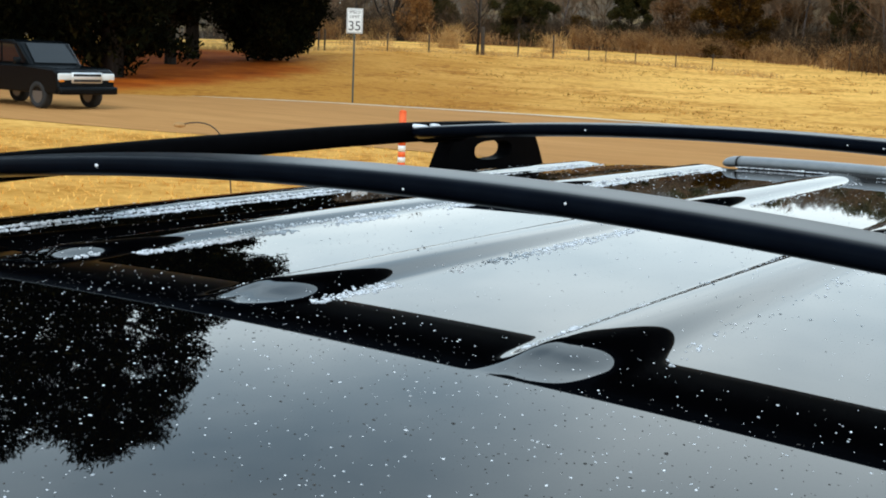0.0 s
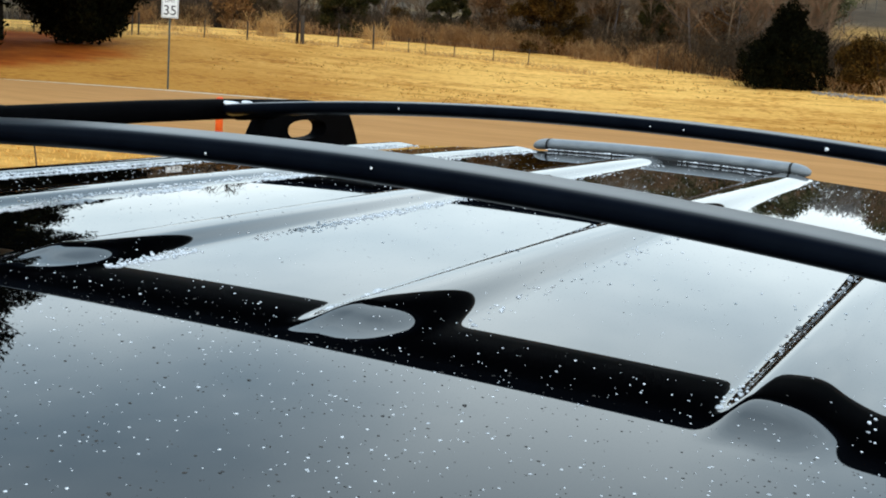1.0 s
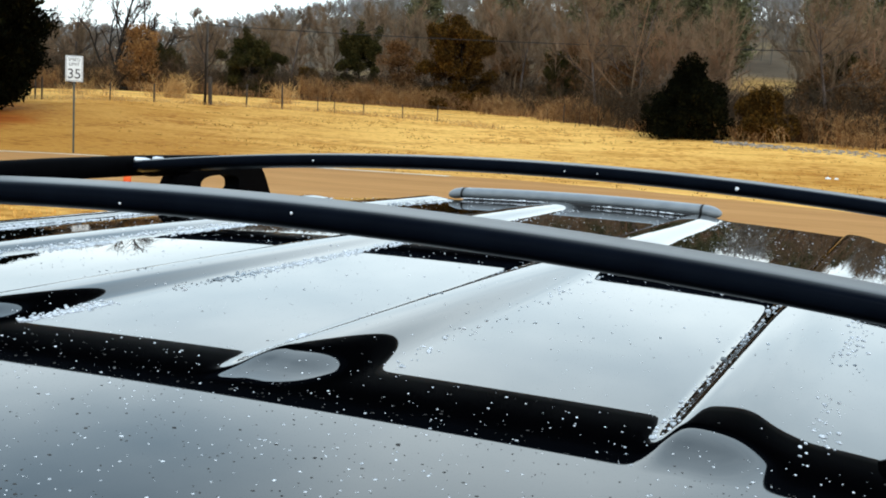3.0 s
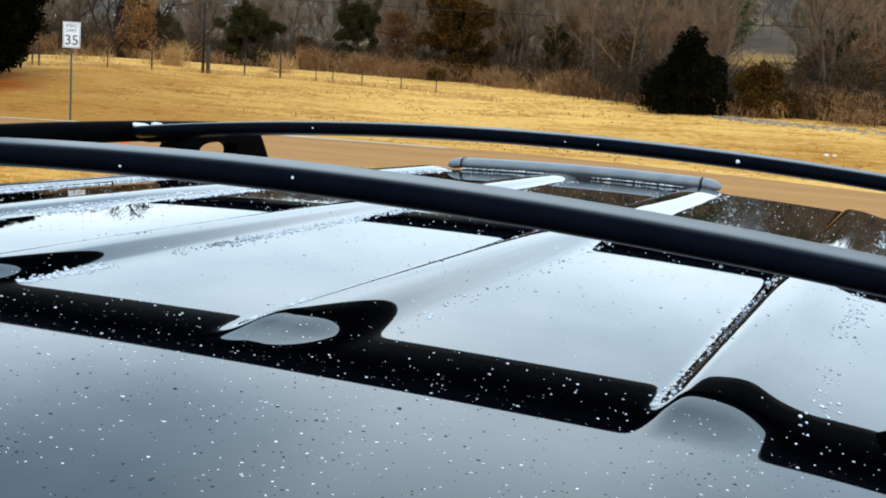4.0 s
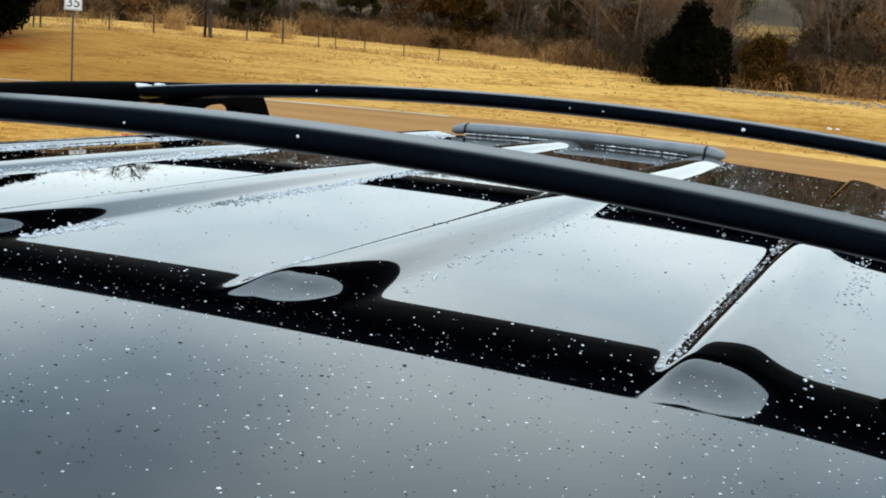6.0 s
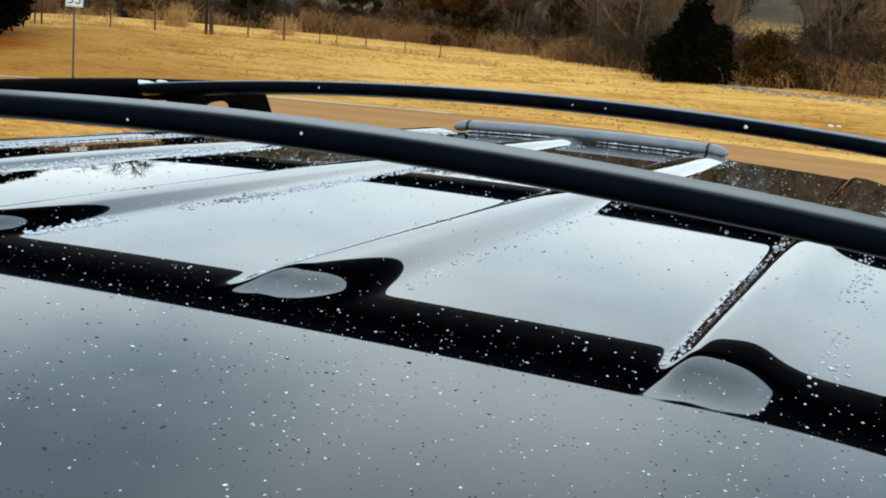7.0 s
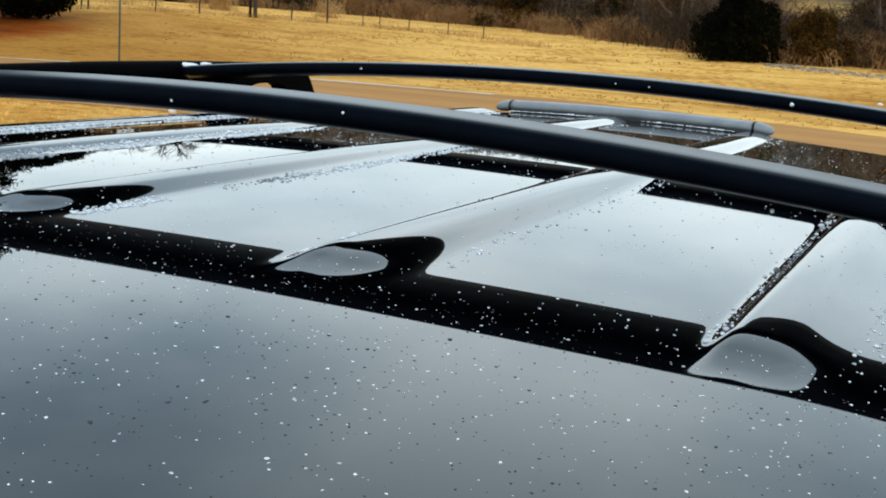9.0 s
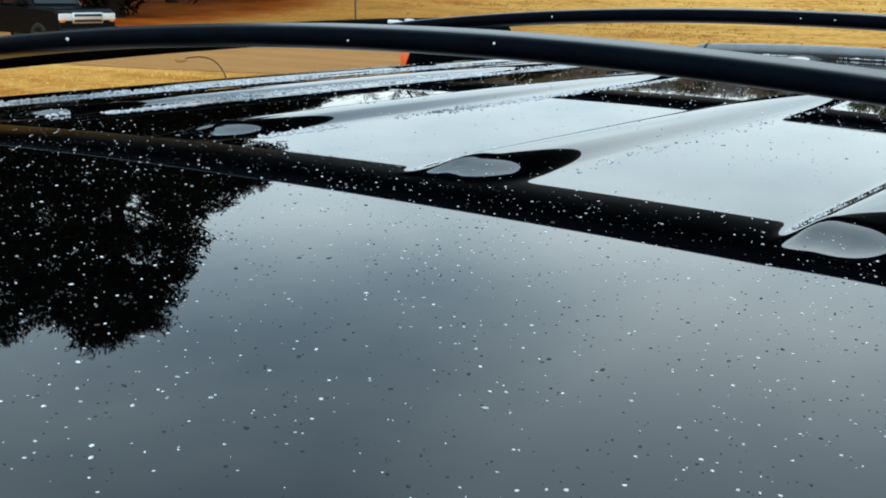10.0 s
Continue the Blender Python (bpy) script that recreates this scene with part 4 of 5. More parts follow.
build_brush("tall_grass", "pale dry tall grass tufts along the fence", 23,
            [(b, crest_at(b) - 15 - rngb.uniform(-0.4, 0.4), rngb.uniform(0.2, 0.42)) for b in np.linspace(20, 47, 110)] + [(b, crest_at(b) - 8, k) for b, k in ((35.2, 1.4), (35.4, 1.7), (35.6, 1.4), (36.4, 0.9), (38.6, 0.9), (39.6, 1.0), (40.4, 0.8), (30.4, 1.5), (30.3, 1.3))], TALLGRASS, 60, 1.1, 0.6, 0.018, 3)


def build_tufts():
    """Short tufts and clods that roughen the mown field."""
    rng = np.random.default_rng(8)
    n = 16000
    b = rng.uniform(-4, 62, n)
    r = 34 + 58 * rng.uniform(0, 1, n) ** 0.8
    x, y = EYE_X - r * np.sin(np.radians(b)), r * np.cos(np.radians(b))
    clump = np.array([noise.noise((float(p) * 0.13, float(q) * 0.3, 5.0)) + 0.6 * noise.noise((float(p) * 0.6, float(q) * 1.1, 9.0)) for p, q in zip(x, y)])
    keep = (y > road_far(x) + 0.2) & (clump > 0.12) & (b < 38) & (r < np.array([crest_at(q) for q in b]) + 4)
    x, y = x[keep], y[keep]
    z = ground_height(x, y)
    m = len(x)
    vs = []
    for k in range(3):
        a = rng.uniform(0, math.pi, m)
        w, h = rng.uniform(0.015, 0.05, m), rng.uniform(0.02, 0.085, m)
        ox, oy = rng.normal(0, 0.08, m), rng.normal(0, 0.08, m)
        lx, ly = rng.normal(0, 0.05, m), rng.normal(0, 0.05, m)
        vs.append(np.stack([np.stack([x + ox - np.cos(a) * w, y + oy - np.sin(a) * w, z - 0.02], 1), np.stack([x + ox + np.cos(a) * w, y + oy + np.sin(a) * w, z - 0.02], 1), np.stack([x + ox + lx, y + oy + ly, z + h], 1)], 1))
    v = np.concatenate(vs).reshape(-1, 3)
    f = np.arange(len(v)).reshape(-1, 3)
    tagged(new("grass_tufts", mesh_np("grass_tufts", v, f, TUFT)), "dormant golden grass tufts on the field", "grass", kind="stuff")


build_tufts()


def build_verge():
    """Short dead blades on the verge before the road."""
    rng = np.random.default_rng(18)
    n = 26000
    b = rng.uniform(-8, 66, n)
    r = 5 + 22 * rng.uniform(0, 1, n) ** 0.7
    x, y = EYE_X - r * np.sin(np.radians(b)), r * np.cos(np.radians(b))
    keep = y < road_near(x) - 0.1
    x, y = x[keep], y[keep]
    m = len(x)
    a = rng.uniform(0, math.pi, m)
    w, h = rng.uniform(0.006, 0.016, m), rng.uniform(0.02, 0.075, m)
    lx, ly = rng.normal(0, 0.04, m), rng.normal(0, 0.04, m)
    zero = np.zeros(m) - 0.005
    v = np.stack([np.stack([x - np.cos(a) * w, y - np.sin(a) * w, zero], 1), np.stack([x + np.cos(a) * w, y + np.sin(a) * w, zero], 1), np.stack([x + lx, y + ly, zero + h], 1)], 1).reshape(-1, 3)
    tagged(new("verge_grass", mesh_np("verge_grass", v, np.arange(len(v)).reshape(-1, 3), DRYGRASS)), "short dead golden grass blades on the verge", "grass", kind="stuff")


build_verge()


# ---- by the road ----
def text_mesh(body_text, size, mat, parent, m, name="lettering"):
    cu = bpy.data.curves.new(name, "FONT")
    cu.body, cu.size, cu.align_x, cu.align_y, cu.extrude = body_text, size, "CENTER", "CENTER", 0.002
    tmp = bpy.data.objects.new("tmp", cu)
    me = bpy.data.meshes.new_from_object(tmp)
    bpy.data.objects.remove(tmp)
    me.materials.clear()
    me.materials.append(mat)
    ob = new(name, me)
    ob.parent = parent
    ob.matrix_local = m
    return ob


def build_sign():
    x, y = polar(40.0, 45.2)
    z = float(ground_height(x, y))
    sign = tagged(empty("speed_sign", pose(x, y, z, 0, 0, 40)), "white speed limit sign on a steel post beside the road", "road sign")
    part("post", box(0.07, 0.045, 3.45, 0.008, (0, 0.035, 1.70)), GALV, sign)
    plate = part("plate", box(0.61, 0.012, 0.93, 0.005, (0, 0, 3.07)), SIGNWHITE, sign, "white sign plate")
    for dx, dz, w, h in ((0, 0.435, 0.56, 0.012), (0, -0.435, 0.56, 0.012), (-0.275, 0, 0.012, 0.87), (0.275, 0, 0.012, 0.87)):
        part("border", box(w, 0.004, h, 0, (dx, -0.0085, 3.07 + dz)), SIGNBLACK, plate, smooth=False)
    up = pose(0, 0, 0, 90, 0, 0)
    text_mesh("SPEED", 0.16, SIGNBLACK, plate, pose(0, -0.009, 3.39) @ up)
    text_mesh("LIMIT", 0.16, SIGNBLACK, plate, pose(0, -0.009, 3.22) @ up)
    num = text_mesh("35", 0.50, SIGNBLACK, plate, pose(0, -0.009, 2.87) @ up, "numerals")
    for dz in (0.3, -0.3):
        bm = bmesh.new()
        bmesh.ops.create_uvsphere(bm, u_segments=8, v_segments=5, radius=0.014, matrix=Matrix.Translation((0, -0.008, 3.07 + dz)))
        part("bolt", bm, GALV, plate)


build_sign()


def build_delineator():
    x, y = polar(37.55, 17.0)
    tube = tagged(empty("delineator", pose(x, y, 0)), "orange and white banded traffic delineator post on the grass verge", "traffic post")
    edges = [0.06, 0.20, 0.30, 0.375, 0.45, 0.53, 0.62, 1.10]
    for i, (a, b) in enumerate(zip(edges, edges[1:])):
        bm = rod([(0, 0, a), (0, 0, b)], 0.055 if i % 2 else 0.0535, 18)
        part("band", bm, BANDWHITE if i % 2 else ORANGE, tube, "white reflective band" if i % 2 else "orange plastic section")
    bm = sweep([(0, 0, 1.10), (0, 0, 1.12), (0, 0, 1.13)], lambda i: oval(*[(0.107, 0.09, 0.05)[i]] * 2, 18))
    part("cap", bm, ORANGE, tube)
    bm = sweep([(0, 0, 0), (0, 0, 0.04), (0, 0, 0.07)], lambda i: oval(*[(0.42, 0.40, 0.14)[i]] * 2, 20))
    part("base", bm, RUBBER, tube, "black rubber base")


build_delineator()


def build_stalk():
    """A dead stalk, bent over, in the verge."""
    x, y = polar(45.75, 15.0)
    path = []
    for u in np.linspace(0, 1, 15):
        path.append((-0.10 * u - 0.55 * u ** 3, 0.15 * u, 0.98 * math.sin(1.85 * u) / math.sin(1.57)))
    st = tagged(empty("bent_stalk", pose(x, y, -0.01, 0, 0, 47)), "thin brown bent stalk standing in the grass verge", "dead plant")
    part("stem", rod(path, 0.009, 6), POSTWOOD, st)
    e = path[-1]
    bm = bmesh.new()
    bmesh.ops.create_icosphere(bm, subdivisions=2, radius=0.05, matrix=Matrix.Translation(e) @ Matrix.Diagonal((1.6, 0.8, 0.7, 1)))
    part("seed_head", bm, BRUSH, st, "pale dry seed head")


build_stalk()


def build_fence():
    for i, b in enumerate((46, 44.1, 41.7, 41.4, 38.4, 36.4, 33.8, 32.1, 30.4, 28.7, 27.9, 26.5, 24.6, 22.9, 16.8)):
        r = crest_at(b) - (15 if b > 20 else 1)
        x, y = polar(b, r)
        z = float(ground_height(x, y))
        big = b == 33.8
        w = 0.20 if big else 0.085 if b > 30 else 0.05
        h = 2.0 if big else (1.5 if b > 30 else 1.0) + 0.2 * math.sin(i * 7.3)
        post = tagged(empty("fence_post", pose(x, y, z - 0.05, 1.5 * math.sin(i * 5), 1.5 * math.cos(i * 3), i * 31)), "thick dark wooden fence post" if big else "thin weathered fence post in the grass", "fence post", group="fence posts along the field")
        part("shaft", box(w * 1.2, w, h, w * 0.2, (0, 0, h / 2)), POSTWOOD, post)
        part("top", box(w * 1.0, w * 0.85, 0.03, w * 0.15, (0, 0, h + 0.014)), POSTWOOD, post)
    segs = []
    bs = np.linspace(47, 22, 60)
    for hh in (0.55, 0.95):
        pts = []
        for b in bs:
            x, y = polar(b, crest_at(b) - 15.05)
            pts.append((x, y, float(ground_height(x, y)) + hh))
        segs += [[*p, *q, 0.006, 0.006] for p, q in zip(pts, pts[1:])]
    v, f = prisms(segs)
    tagged(new("fence_wire", mesh_np("fence_wire", v, f, GALV)), "thin rusty wire strands of the field fence", "fence wire")


build_fence()


def build_snag():
    """A dead trunk by the fence, with the stubs of its limbs."""
    x, y = polar(34.05, 84.5)
    snag = tagged(empty("dead_tree", pose(x, y, float(ground_height(x, y)) - 0.05)), "thin dead tree trunk standing by the field fence", "tree")
    part("trunk", sweep([(0, 0, 0), (0.03, 0, 1.6), (-0.02, 0.02, 3.2), (0.02, 0, 4.9)], lambda i: oval(0.21 - 0.045 * i, 0.21 - 0.045 * i, 8)), DARKBARK, snag)
    for z, dx, dz in ((2.5, 0.9, 1.3), (3.4, -0.6, 0.9), (1.9, -0.5, 0.6), (4.2, 0.5, 0.9)):
        part("limb", rod([(0, 0, z), (0.55 * dx, 0.1, z + 0.4 * dz), (dx, 0.1, z + dz)], 0.028), DARKBARK, snag)


build_snag()


def build_line():
    """The overhead line before the wood, with its poles."""
    ends = [(58, 100, 9.0), (34.0, 104, 8.9), (0.5, 80, 7.8), (-40, 80, 8.0)]
    line = tagged(empty("overhead_line"), "dark overhead utility cable strung between wooden poles", "utility line")
    tops = []
    for b, r, h in ends:
        x, y = polar(b, r)
        z = float(ground_height(x, y))
        part("pole", rod([(x, y, z - 0.1), (x, y, z + 3.0), (x, y, 1.885 + r * 0.068 + 0.25)], 0.11, 8), POSTWOOD, line)
        tops.append(Vector((x, y, 1.885 + r * 0.068)))
    for p, q in zip(tops, tops[1:]):
        path = []
        for u in np.linspace(0, 1, 20):
            c = p.lerp(q, float(u))
            c.z -= 0.35 * 4 * u * (1 - u)
            path.append(c)
        part("cable", rod(path, 0.028, 5), RUBBER, line)


build_line()


def crumpled(name, x, y, z, sx, sy, sz, mat, label, category, seed, group=""):
    bm = bmesh.new()
    bmesh.ops.create_icosphere(bm, subdivisions=3, radius=0.5)
    for v in bm.verts:
        k = 1 + 0.35 * noise.noise(v.co * 3.1 + Vector((seed, 0, 0))) + 0.15 * noise.noise(v.co * 9 + Vector((0, seed, 0)))
        v.co = Vector((v.co.x * sx * k, v.co.y * sy * k, max(v.co.z, -0.3) * sz * k))
    ob = part(name, bm, mat)
    ob.location = (x, y, z + 0.3 * sz)
    return tagged(ob, label, category, group)


lx, ly = polar(4.35, 49)
crumpled("paper_litter", lx, ly, float(ground_height(lx, ly)), 0.22, 0.15, 0.12, BANDWHITE, "crumpled white litter lying on the dormant grass", "litter", 1, "litter on the field")
lx, ly = polar(3.98, 49)
crumpled("paper_litter", lx, ly, float(ground_height(lx, ly)), 0.16, 0.13, 0.10, BANDWHITE, "crumpled white litter lying on the dormant grass", "litter", 4, "litter on the field")


def build_rubble():
    rng = np.random.default_rng(31)
    vs, fs, c = [], [], 0
    bm = bmesh.new()
    bmesh.ops.create_icosphere(bm, subdivisions=1, radius=0.5)
    bv = np.array([v.co[:] for v in bm.verts])
    bf = np.array([[v.index for v in f.verts] for f in bm.faces])
    bm.free()
    for i in range(800):
        b = rng.uniform(-6, 9.6)
        x, y = polar(b, crest_at(b) + rng.normal(-0.5, 0.7))
        s = rng.uniform(0.05, 0.20)
        v = bv * s * rng.uniform(0.7, 1.3, bv.shape) * [1.4, 1, 0.6]
        vs.append(v + [x, y, float(ground_height(x, y)) + 0.08 * s])
        fs.append(bf + c)
        c += len(bv)
    tagged(new("rubble", mesh_np("rubble", np.concatenate(vs), np.concatenate(fs), ROCK)), "pale grey rubble strip along the wood's edge", "rubble", kind="stuff")


build_rubble()


# ---- the pickup on the road ----
def build_truck():
    """Heading along +x; origin under its front bumper's near corner."""
    t = tagged(empty("pickup_truck", pose(-26.6, 20.0, 0.03)), "dark green-black pickup truck with chrome grille on the road", "truck")
    L, W = 5.4, 1.92

    def slab(profile, y0, y1, mat, name, label="", bev=0.04):
        bm = bmesh.new()
        a = [bm.verts.new((x, y0, z)) for x, z in profile]
        b = [bm.verts.new((x, y1, z)) for x, z in profile]
        bm.faces.new(a)
        bm.faces.new(b)
        for k in range(len(profile)):
            j = (k + 1) % len(profile)
            bm.faces.new((a[k], a[j], b[j], b[k]))
        bmesh.ops.recalc_face_normals(bm, faces=bm.faces[:])
        if bev:
            bmesh.ops.bevel(bm, geom=bm.edges[:], offset=bev, segments=2, affect="EDGES", profile=0.6)
        return part(name, bm, mat, t, label, smooth=False)

    slab([(-L, 0.45), (-0.12, 0.42), (-0.04, 0.60), (-0.06, 1.02), (-0.25, 1.13), (-1.55, 1.20), (-L, 1.18)], 0, W, TRUCKPAINT, "body", "dark glossy truck body", 0.07)
    slab([(-1.35, 1.17), (-1.95, 1.80), (-2.25, 1.86), (-3.35, 1.86), (-3.62, 1.78), (-3.72, 1.17)], 0.10, W - 0.10, TRUCKPAINT, "cab", "", 0.06)
    for y in (0.088, W - 0.088):
        slab([(-1.75, 1.25), (-2.10, 1.72), (-2.62, 1.74), (-2.62, 1.25)], y - 0.012, y + 0.012, GLASS, "side_window", "", 0)
        slab([(-2.72, 1.25), (-2.72, 1.74), (-3.35, 1.74), (-3.50, 1.25)], y - 0.012, y + 0.012, GLASS, "side_window", "", 0)
    bm = bmesh.new()
    q = [(-1.40, 0.25, 1.22), (-1.40, W - 0.25, 1.22), (-1.92, W - 0.32, 1.75), (-1.92, 0.32, 1.75)]
    f = bm.faces.new([bm.verts.new(p) for p in q])
    ext = bmesh.ops.extrude_face_region(bm, geom=[f])
    bmesh.ops.translate(bm, vec=(0.03, 0, 0.03), verts=[v for v in ext["geom"] if isinstance(v, bmesh.types.BMVert)])
    part("windscreen", bm, GLASS, t, smooth=False)
    grille = part("grille", box(0.05, 1.02, 0.30, 0.03, (-0.035, W / 2, 0.88)), CHROME, t, "chrome grille")
    for dz in (-0.075, 0.075):
        part("slot", box(0.05, 0.92, 0.070, 0.02, (-0.018, W / 2, 0.88 + dz)), RUBBER, grille)
    for y in (0.24, W - 0.24):
        lamp = part("headlight", box(0.07, 0.44, 0.19, 0.035, (-0.05, y, 0.91)), LAMP, t, "clear headlight")
        part("indicator", box(0.06, 0.16, 0.07, 0.02, (-0.045, y + math.copysign(0.11, y - W / 2), 0.80)), AMBER, lamp, "amber indicator")
    part("bumper", box(0.16, W, 0.22, 0.05, (0.02, W / 2, 0.53)), TRUCKPAINT, t, "dark painted front bumper")
    part("mirror", box(0.12, 0.18, 0.20, 0.03, (-1.72, -0.09, 1.28)), TRUCKPAINT, t)
    for x in (-0.95, -4.35):
        for y in (0.12, W - 0.12):
            bm = bmesh.new()
            r, w = 0.38, 0.26
            prof = [(r * 0.6, -w / 2), (r * 0.93, -w / 2), (r, -w * 0.34), (r, w * 0.34), (r * 0.93, w / 2), (r * 0.6, w / 2)]
            rings = []
            for k in range(28):
                a = 2 * math.pi * k / 28
                rings.append([bm.verts.new((x + q * math.cos(a), y + u, r + q * math.sin(a))) for q, u in prof])
            for k in range(28):
                p, q = rings[k], rings[(k + 1) % 28]
                for j in range(6):
                    bm.faces.new((p[j], p[(j + 1) % 6], q[(j + 1) % 6], q[j]))
            wheel = part("wheel", bm, RUBBER, t, "black tyre on a steel rim")
            bm = bmesh.new()
            bmesh.ops.create_cone(bm, cap_ends=True, segments=24, radius1=r * 0.61, radius2=r * 0.61, depth=w * 0.9, matrix=Matrix.Translation((x, y, r)) @ Matrix.Rotation(math.pi / 2, 4, "X"))
            part("rim", bm, ALLOY, wheel, smooth=False)


build_truck()


# ---- frost and ice on the car ----
def grains(name, label, category, x, y, s, mat, rng, flat=0.75, raised=0.0):
    """Small low lumps on the roof's skin, as one object."""
    z = roof_height(x, y) + ROOF + raised
    m = len(x)
    ring = []
    wob = [rng.uniform(0.75, 1.25, m) for k in range(6)]
    turn = rng.uniform(0, math.pi, m)
    long = rng.uniform(1.0, 1.7, m)
    for out_by, up in ((1.0, -0.0002), (0.72, 0.68)):
        for k in range(6):
            a = 2 * math.pi * k / 6
            e = s * wob[k] * out_by
            p, q = e * math.cos(a) * long, e * math.sin(a)
            ring.append(np.stack([x + p * np.cos(turn) - q * np.sin(turn), y + p * np.sin(turn) + q * np.cos(turn), z + (up if up < 0 else s * flat * up)], 1))
    ring.append(np.stack([x, y, z + s * flat], 1))
    v = np.stack(ring, 1).reshape(-1, 3)
    b = np.arange(m)[:, None] * 13
    f = np.concatenate([b + [[k, (k + 1) % 6, 6 + (k + 1) % 6]] for k in range(6)] + [b + [[k, 6 + (k + 1) % 6, 6 + k]] for k in range(6)] + [b + [[6 + k, 6 + (k + 1) % 6, 12]] for k in range(6)])
    tagged(new(name, mesh_np(name, v, f, mat, True)), label, category, kind="stuff")


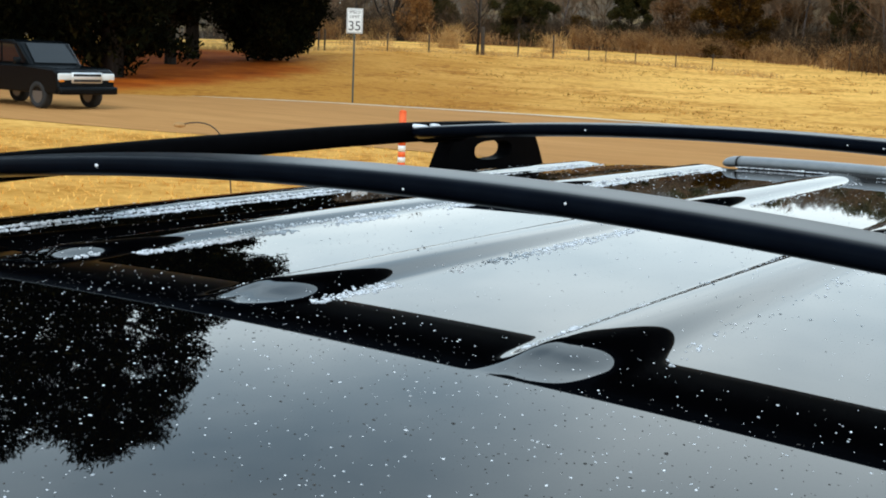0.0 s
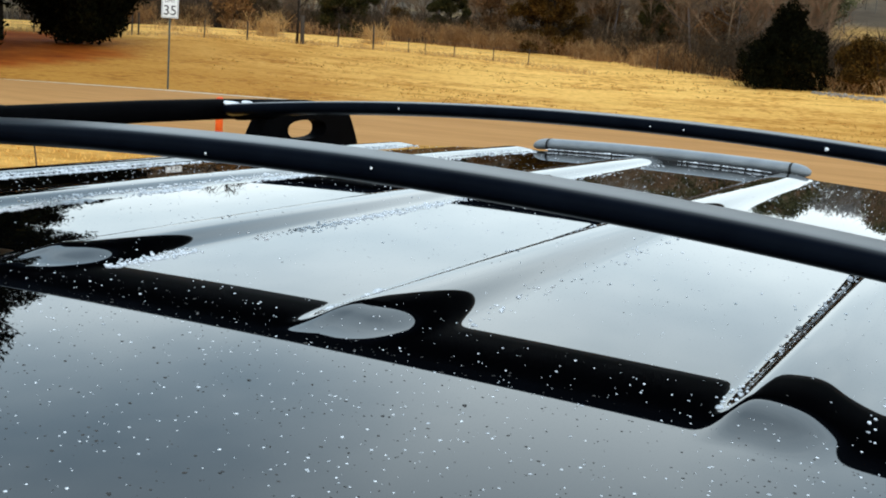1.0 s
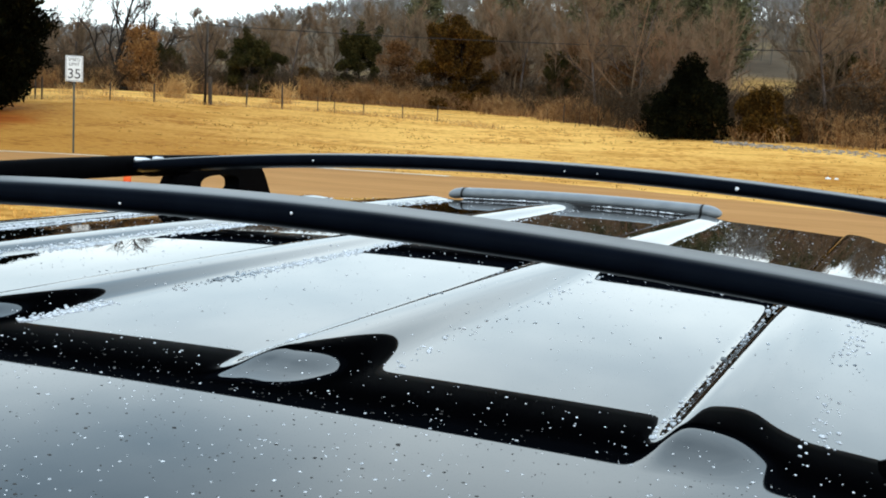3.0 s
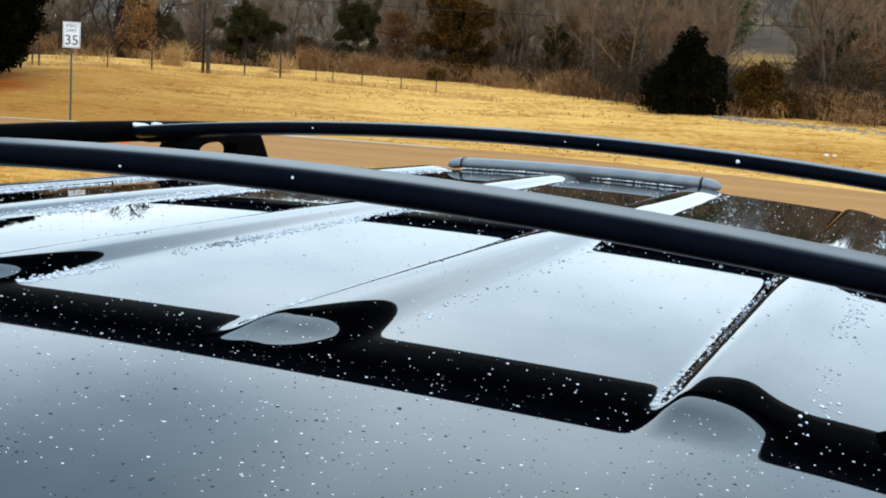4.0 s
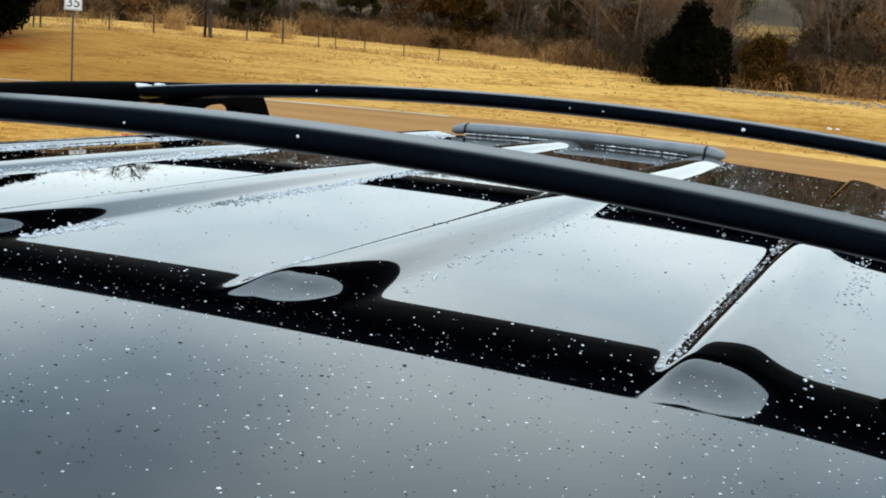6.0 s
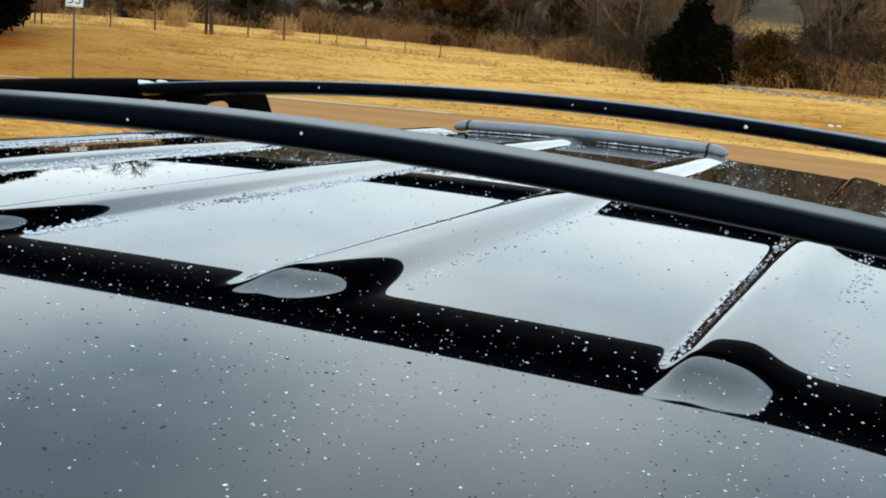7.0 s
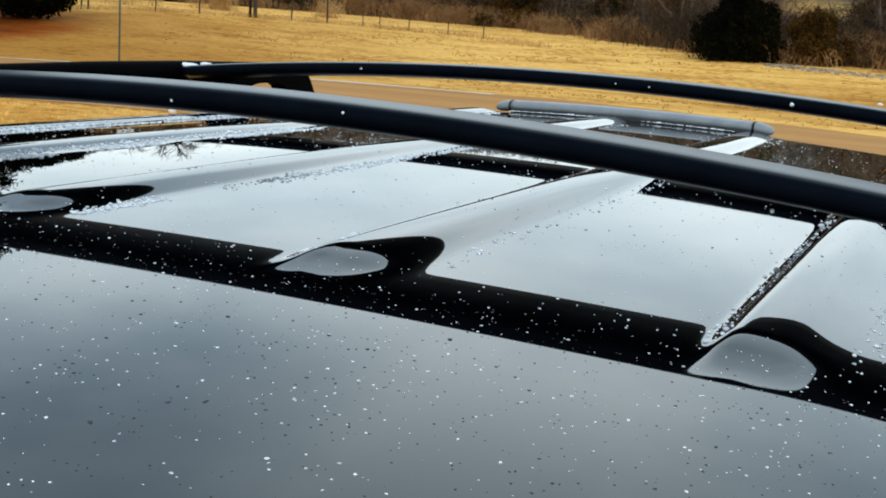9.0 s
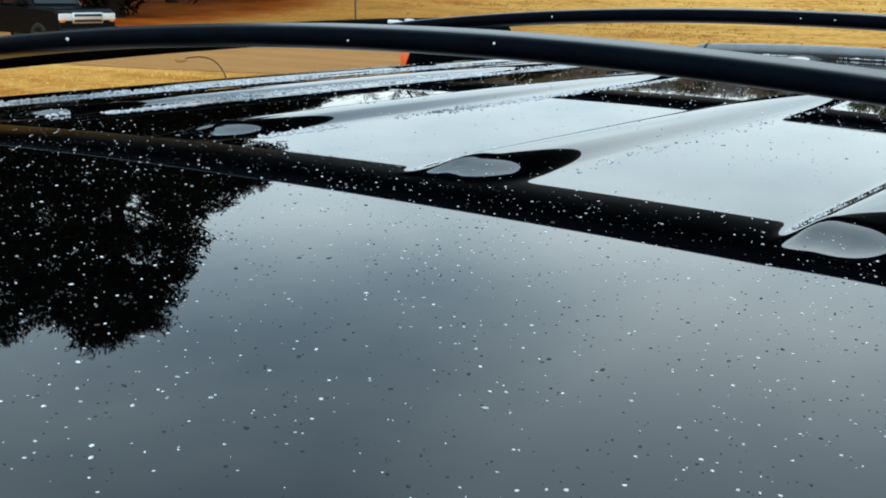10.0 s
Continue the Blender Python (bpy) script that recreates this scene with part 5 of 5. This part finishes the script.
def build_frost():
    """Sleet grains strewn over the roof, thicker along the ribs' right feet."""
    rng = np.random.default_rng(77)
    n = 16500
    x = rng.uniform(-0.70, 0.70, n)
    y = rng.uniform(0.12, END, n)
    size = 0.00041 * np.exp(np.clip(rng.normal(0, 0.42, n), -1, 0.75))
    keep = rng.uniform(0, 1, n) < np.where(y < 0.62, np.clip(0.65 + 1.3 * x, 0.12, 1.0), 0.22)
    x, y, size = x[keep], y[keep], (size * np.where(y < 0.62, 1.0, 0.8))[keep]
    grains("sleet_grains", "grey-white sleet grains scattered over the black car roof", "sleet", x, y, size, SLEET, rng, 0.5)
    n = 1500      # larger grains towards the roof's far end
    grains("far_sleet", "white sleet grains scattered towards the roof's far end", "sleet", rng.uniform(-0.70, 0.70, n), END - 0.02 - 1.22 * rng.uniform(0, 1, n), 0.00060 * np.exp(np.clip(rng.normal(0, 0.4, n), -1, 0.8)), SLEET, rng, 0.6)
    n = 420       # frost caught along the grey strip's foot
    x = rng.uniform(-0.20, 0.205, n)
    keep = (np.array([noise.noise((float(q) * 14, 3.0, 1)) for q in x]) > -0.5) & (np.abs(x - 0.005) > 0.04)
    grains("strip_frost", "white frost caught along the foot of the grey strip", "frost", x[keep], (END - 0.018 + rng.normal(0, 0.0026, n))[keep], (0.0009 * np.exp(rng.normal(0, 0.45, n)))[keep], SLEET, rng, raised=0.003)
    xs, ys, ss = [], [], []
    for k in range(5):
        m = (620, 620, 480, 120, 420)[k]
        yy = START + 0.06 + (END - START - 0.1) * rng.uniform(0, 1, m)
        clump = np.array([noise.noise((float(q) * 9, k * 7.0, 0)) for q in yy])
        keep = clump > -0.12
        xx = (k - 2) * PITCH + 0.042 + rng.normal(0, 0.005, m)
        xs.append(xx[keep]), ys.append(yy[keep]), ss.append((0.0011 if k < 2 else 0.0008) * np.exp(np.clip(rng.normal(0, 0.4, keep.sum()), -1, 0.7)))
        if k < 4:      # a crust along the ribs' hollow side
            m = (1500, 1900, 1300, 90)[k]
            yy = START + 0.03 + 0.70 * rng.uniform(0, 1, m) ** 1.2
            keep = np.array([noise.noise((float(q) * 6, k * 5.0, 3)) for q in yy]) > -0.05
            xs.append(((k - 2) * PITCH + 0.040 + rng.normal(0, 0.0045, m))[keep]), ys.append(yy[keep]), ss.append(((0.0010 if k < 2 else 0.0008) * np.exp(rng.normal(0, 0.35, m)))[keep])
        if k < 2:      # a white line frozen along the flank
            m = (1500, 700)[k]
            yy = START + 0.02 + (END - START - 0.1) * rng.uniform(0, 1, m) ** 1.15
            keep = np.array([noise.noise((float(q) * 5, k * 5.0, 8)) for q in yy]) > -0.15
            xs.append(((k - 2) * PITCH + 0.022 + rng.normal(0, 0.0028, m))[keep]), ys.append(yy[keep]), ss.append((0.0011 * np.exp(rng.normal(0, 0.35, m)))[keep])
        m = 160
        yy = START + 0.03 + 0.75 * rng.uniform(0, 1, m) ** 1.5
        xs.append((k - 2) * PITCH - 0.034 + rng.normal(0, 0.003, m)), ys.append(yy), ss.append(0.0008 * np.exp(rng.normal(0, 0.4, m)))
    x, y, s = np.concatenate(xs), np.concatenate(ys), np.concatenate(ss)
    grains("frost_crust", "white frost crusted along the ribs of the black car roof", "frost", x, y, s, ICE, rng)
    n = 5600
    grains("grit", "dark grit specks scattered over the black car roof", "dirt", rng.uniform(-0.7, 0.7, n), 0.12 + np.where(rng.uniform(0, 1, n) < 0.82, 0.45 * rng.uniform(0, 1, n), (END - 0.12) * rng.uniform(0, 1, n)), 0.00044 * np.exp(rng.normal(0, 0.35, n)), DIRT, rng, 0.3)


build_frost()


def fleck(x, y, z, s, seed, name="ice_fleck", mat=None, label="small white ice fleck stuck on the crossbar", cat="ice", group="ice flecks on the rack", stretch=(1, 1, 1)):
    bm = bmesh.new()
    bmesh.ops.create_icosphere(bm, subdivisions=2, radius=s)
    for v in bm.verts:
        k = 1 + 0.4 * noise.noise(v.co * (2.2 / s) + Vector((seed * 3.3, 0, 0)))
        v.co = Vector((v.co.x * k * stretch[0], v.co.y * k * stretch[1], v.co.z * k * stretch[2]))
    ob = part(name, bm, mat or ICE)
    ob.location = (x, y, z)
    return tagged(ob, label, cat, group)


for i, (x, s) in enumerate(((0.0087, 0.0017), (0.1556, 0.0018), (-0.352, 0.0030))):
    fleck(x, near_y(x) - 0.0543, near_bar(x) + (-0.001, 0.004, 0.001)[i], s * 0.75, i)
for i, (x, s) in enumerate(((-0.3125, 0.0022), (0.346, 0.0040), (0.100, 0.0016), (0.149, 0.0016))):
    fleck(x, 1.682 - 0.0545, far_bar(x) + 0.001, s * 0.75, 20 + i)
for i, (x, s) in enumerate(((-0.668, 0.024), (-0.630, 0.007), (-0.616, 0.004))):
    fleck(x, 1.652 + 0.004 * math.sin(i * 2), far_bar(x) + 0.0122, s, 40 + i, "snow_lump", SNOW, "flat patch of white snow lying on the rack's corner joint", "snow", "snow lumps on the rack", (1.15, 0.8, 0.22 if s > 0.02 else 0.5))
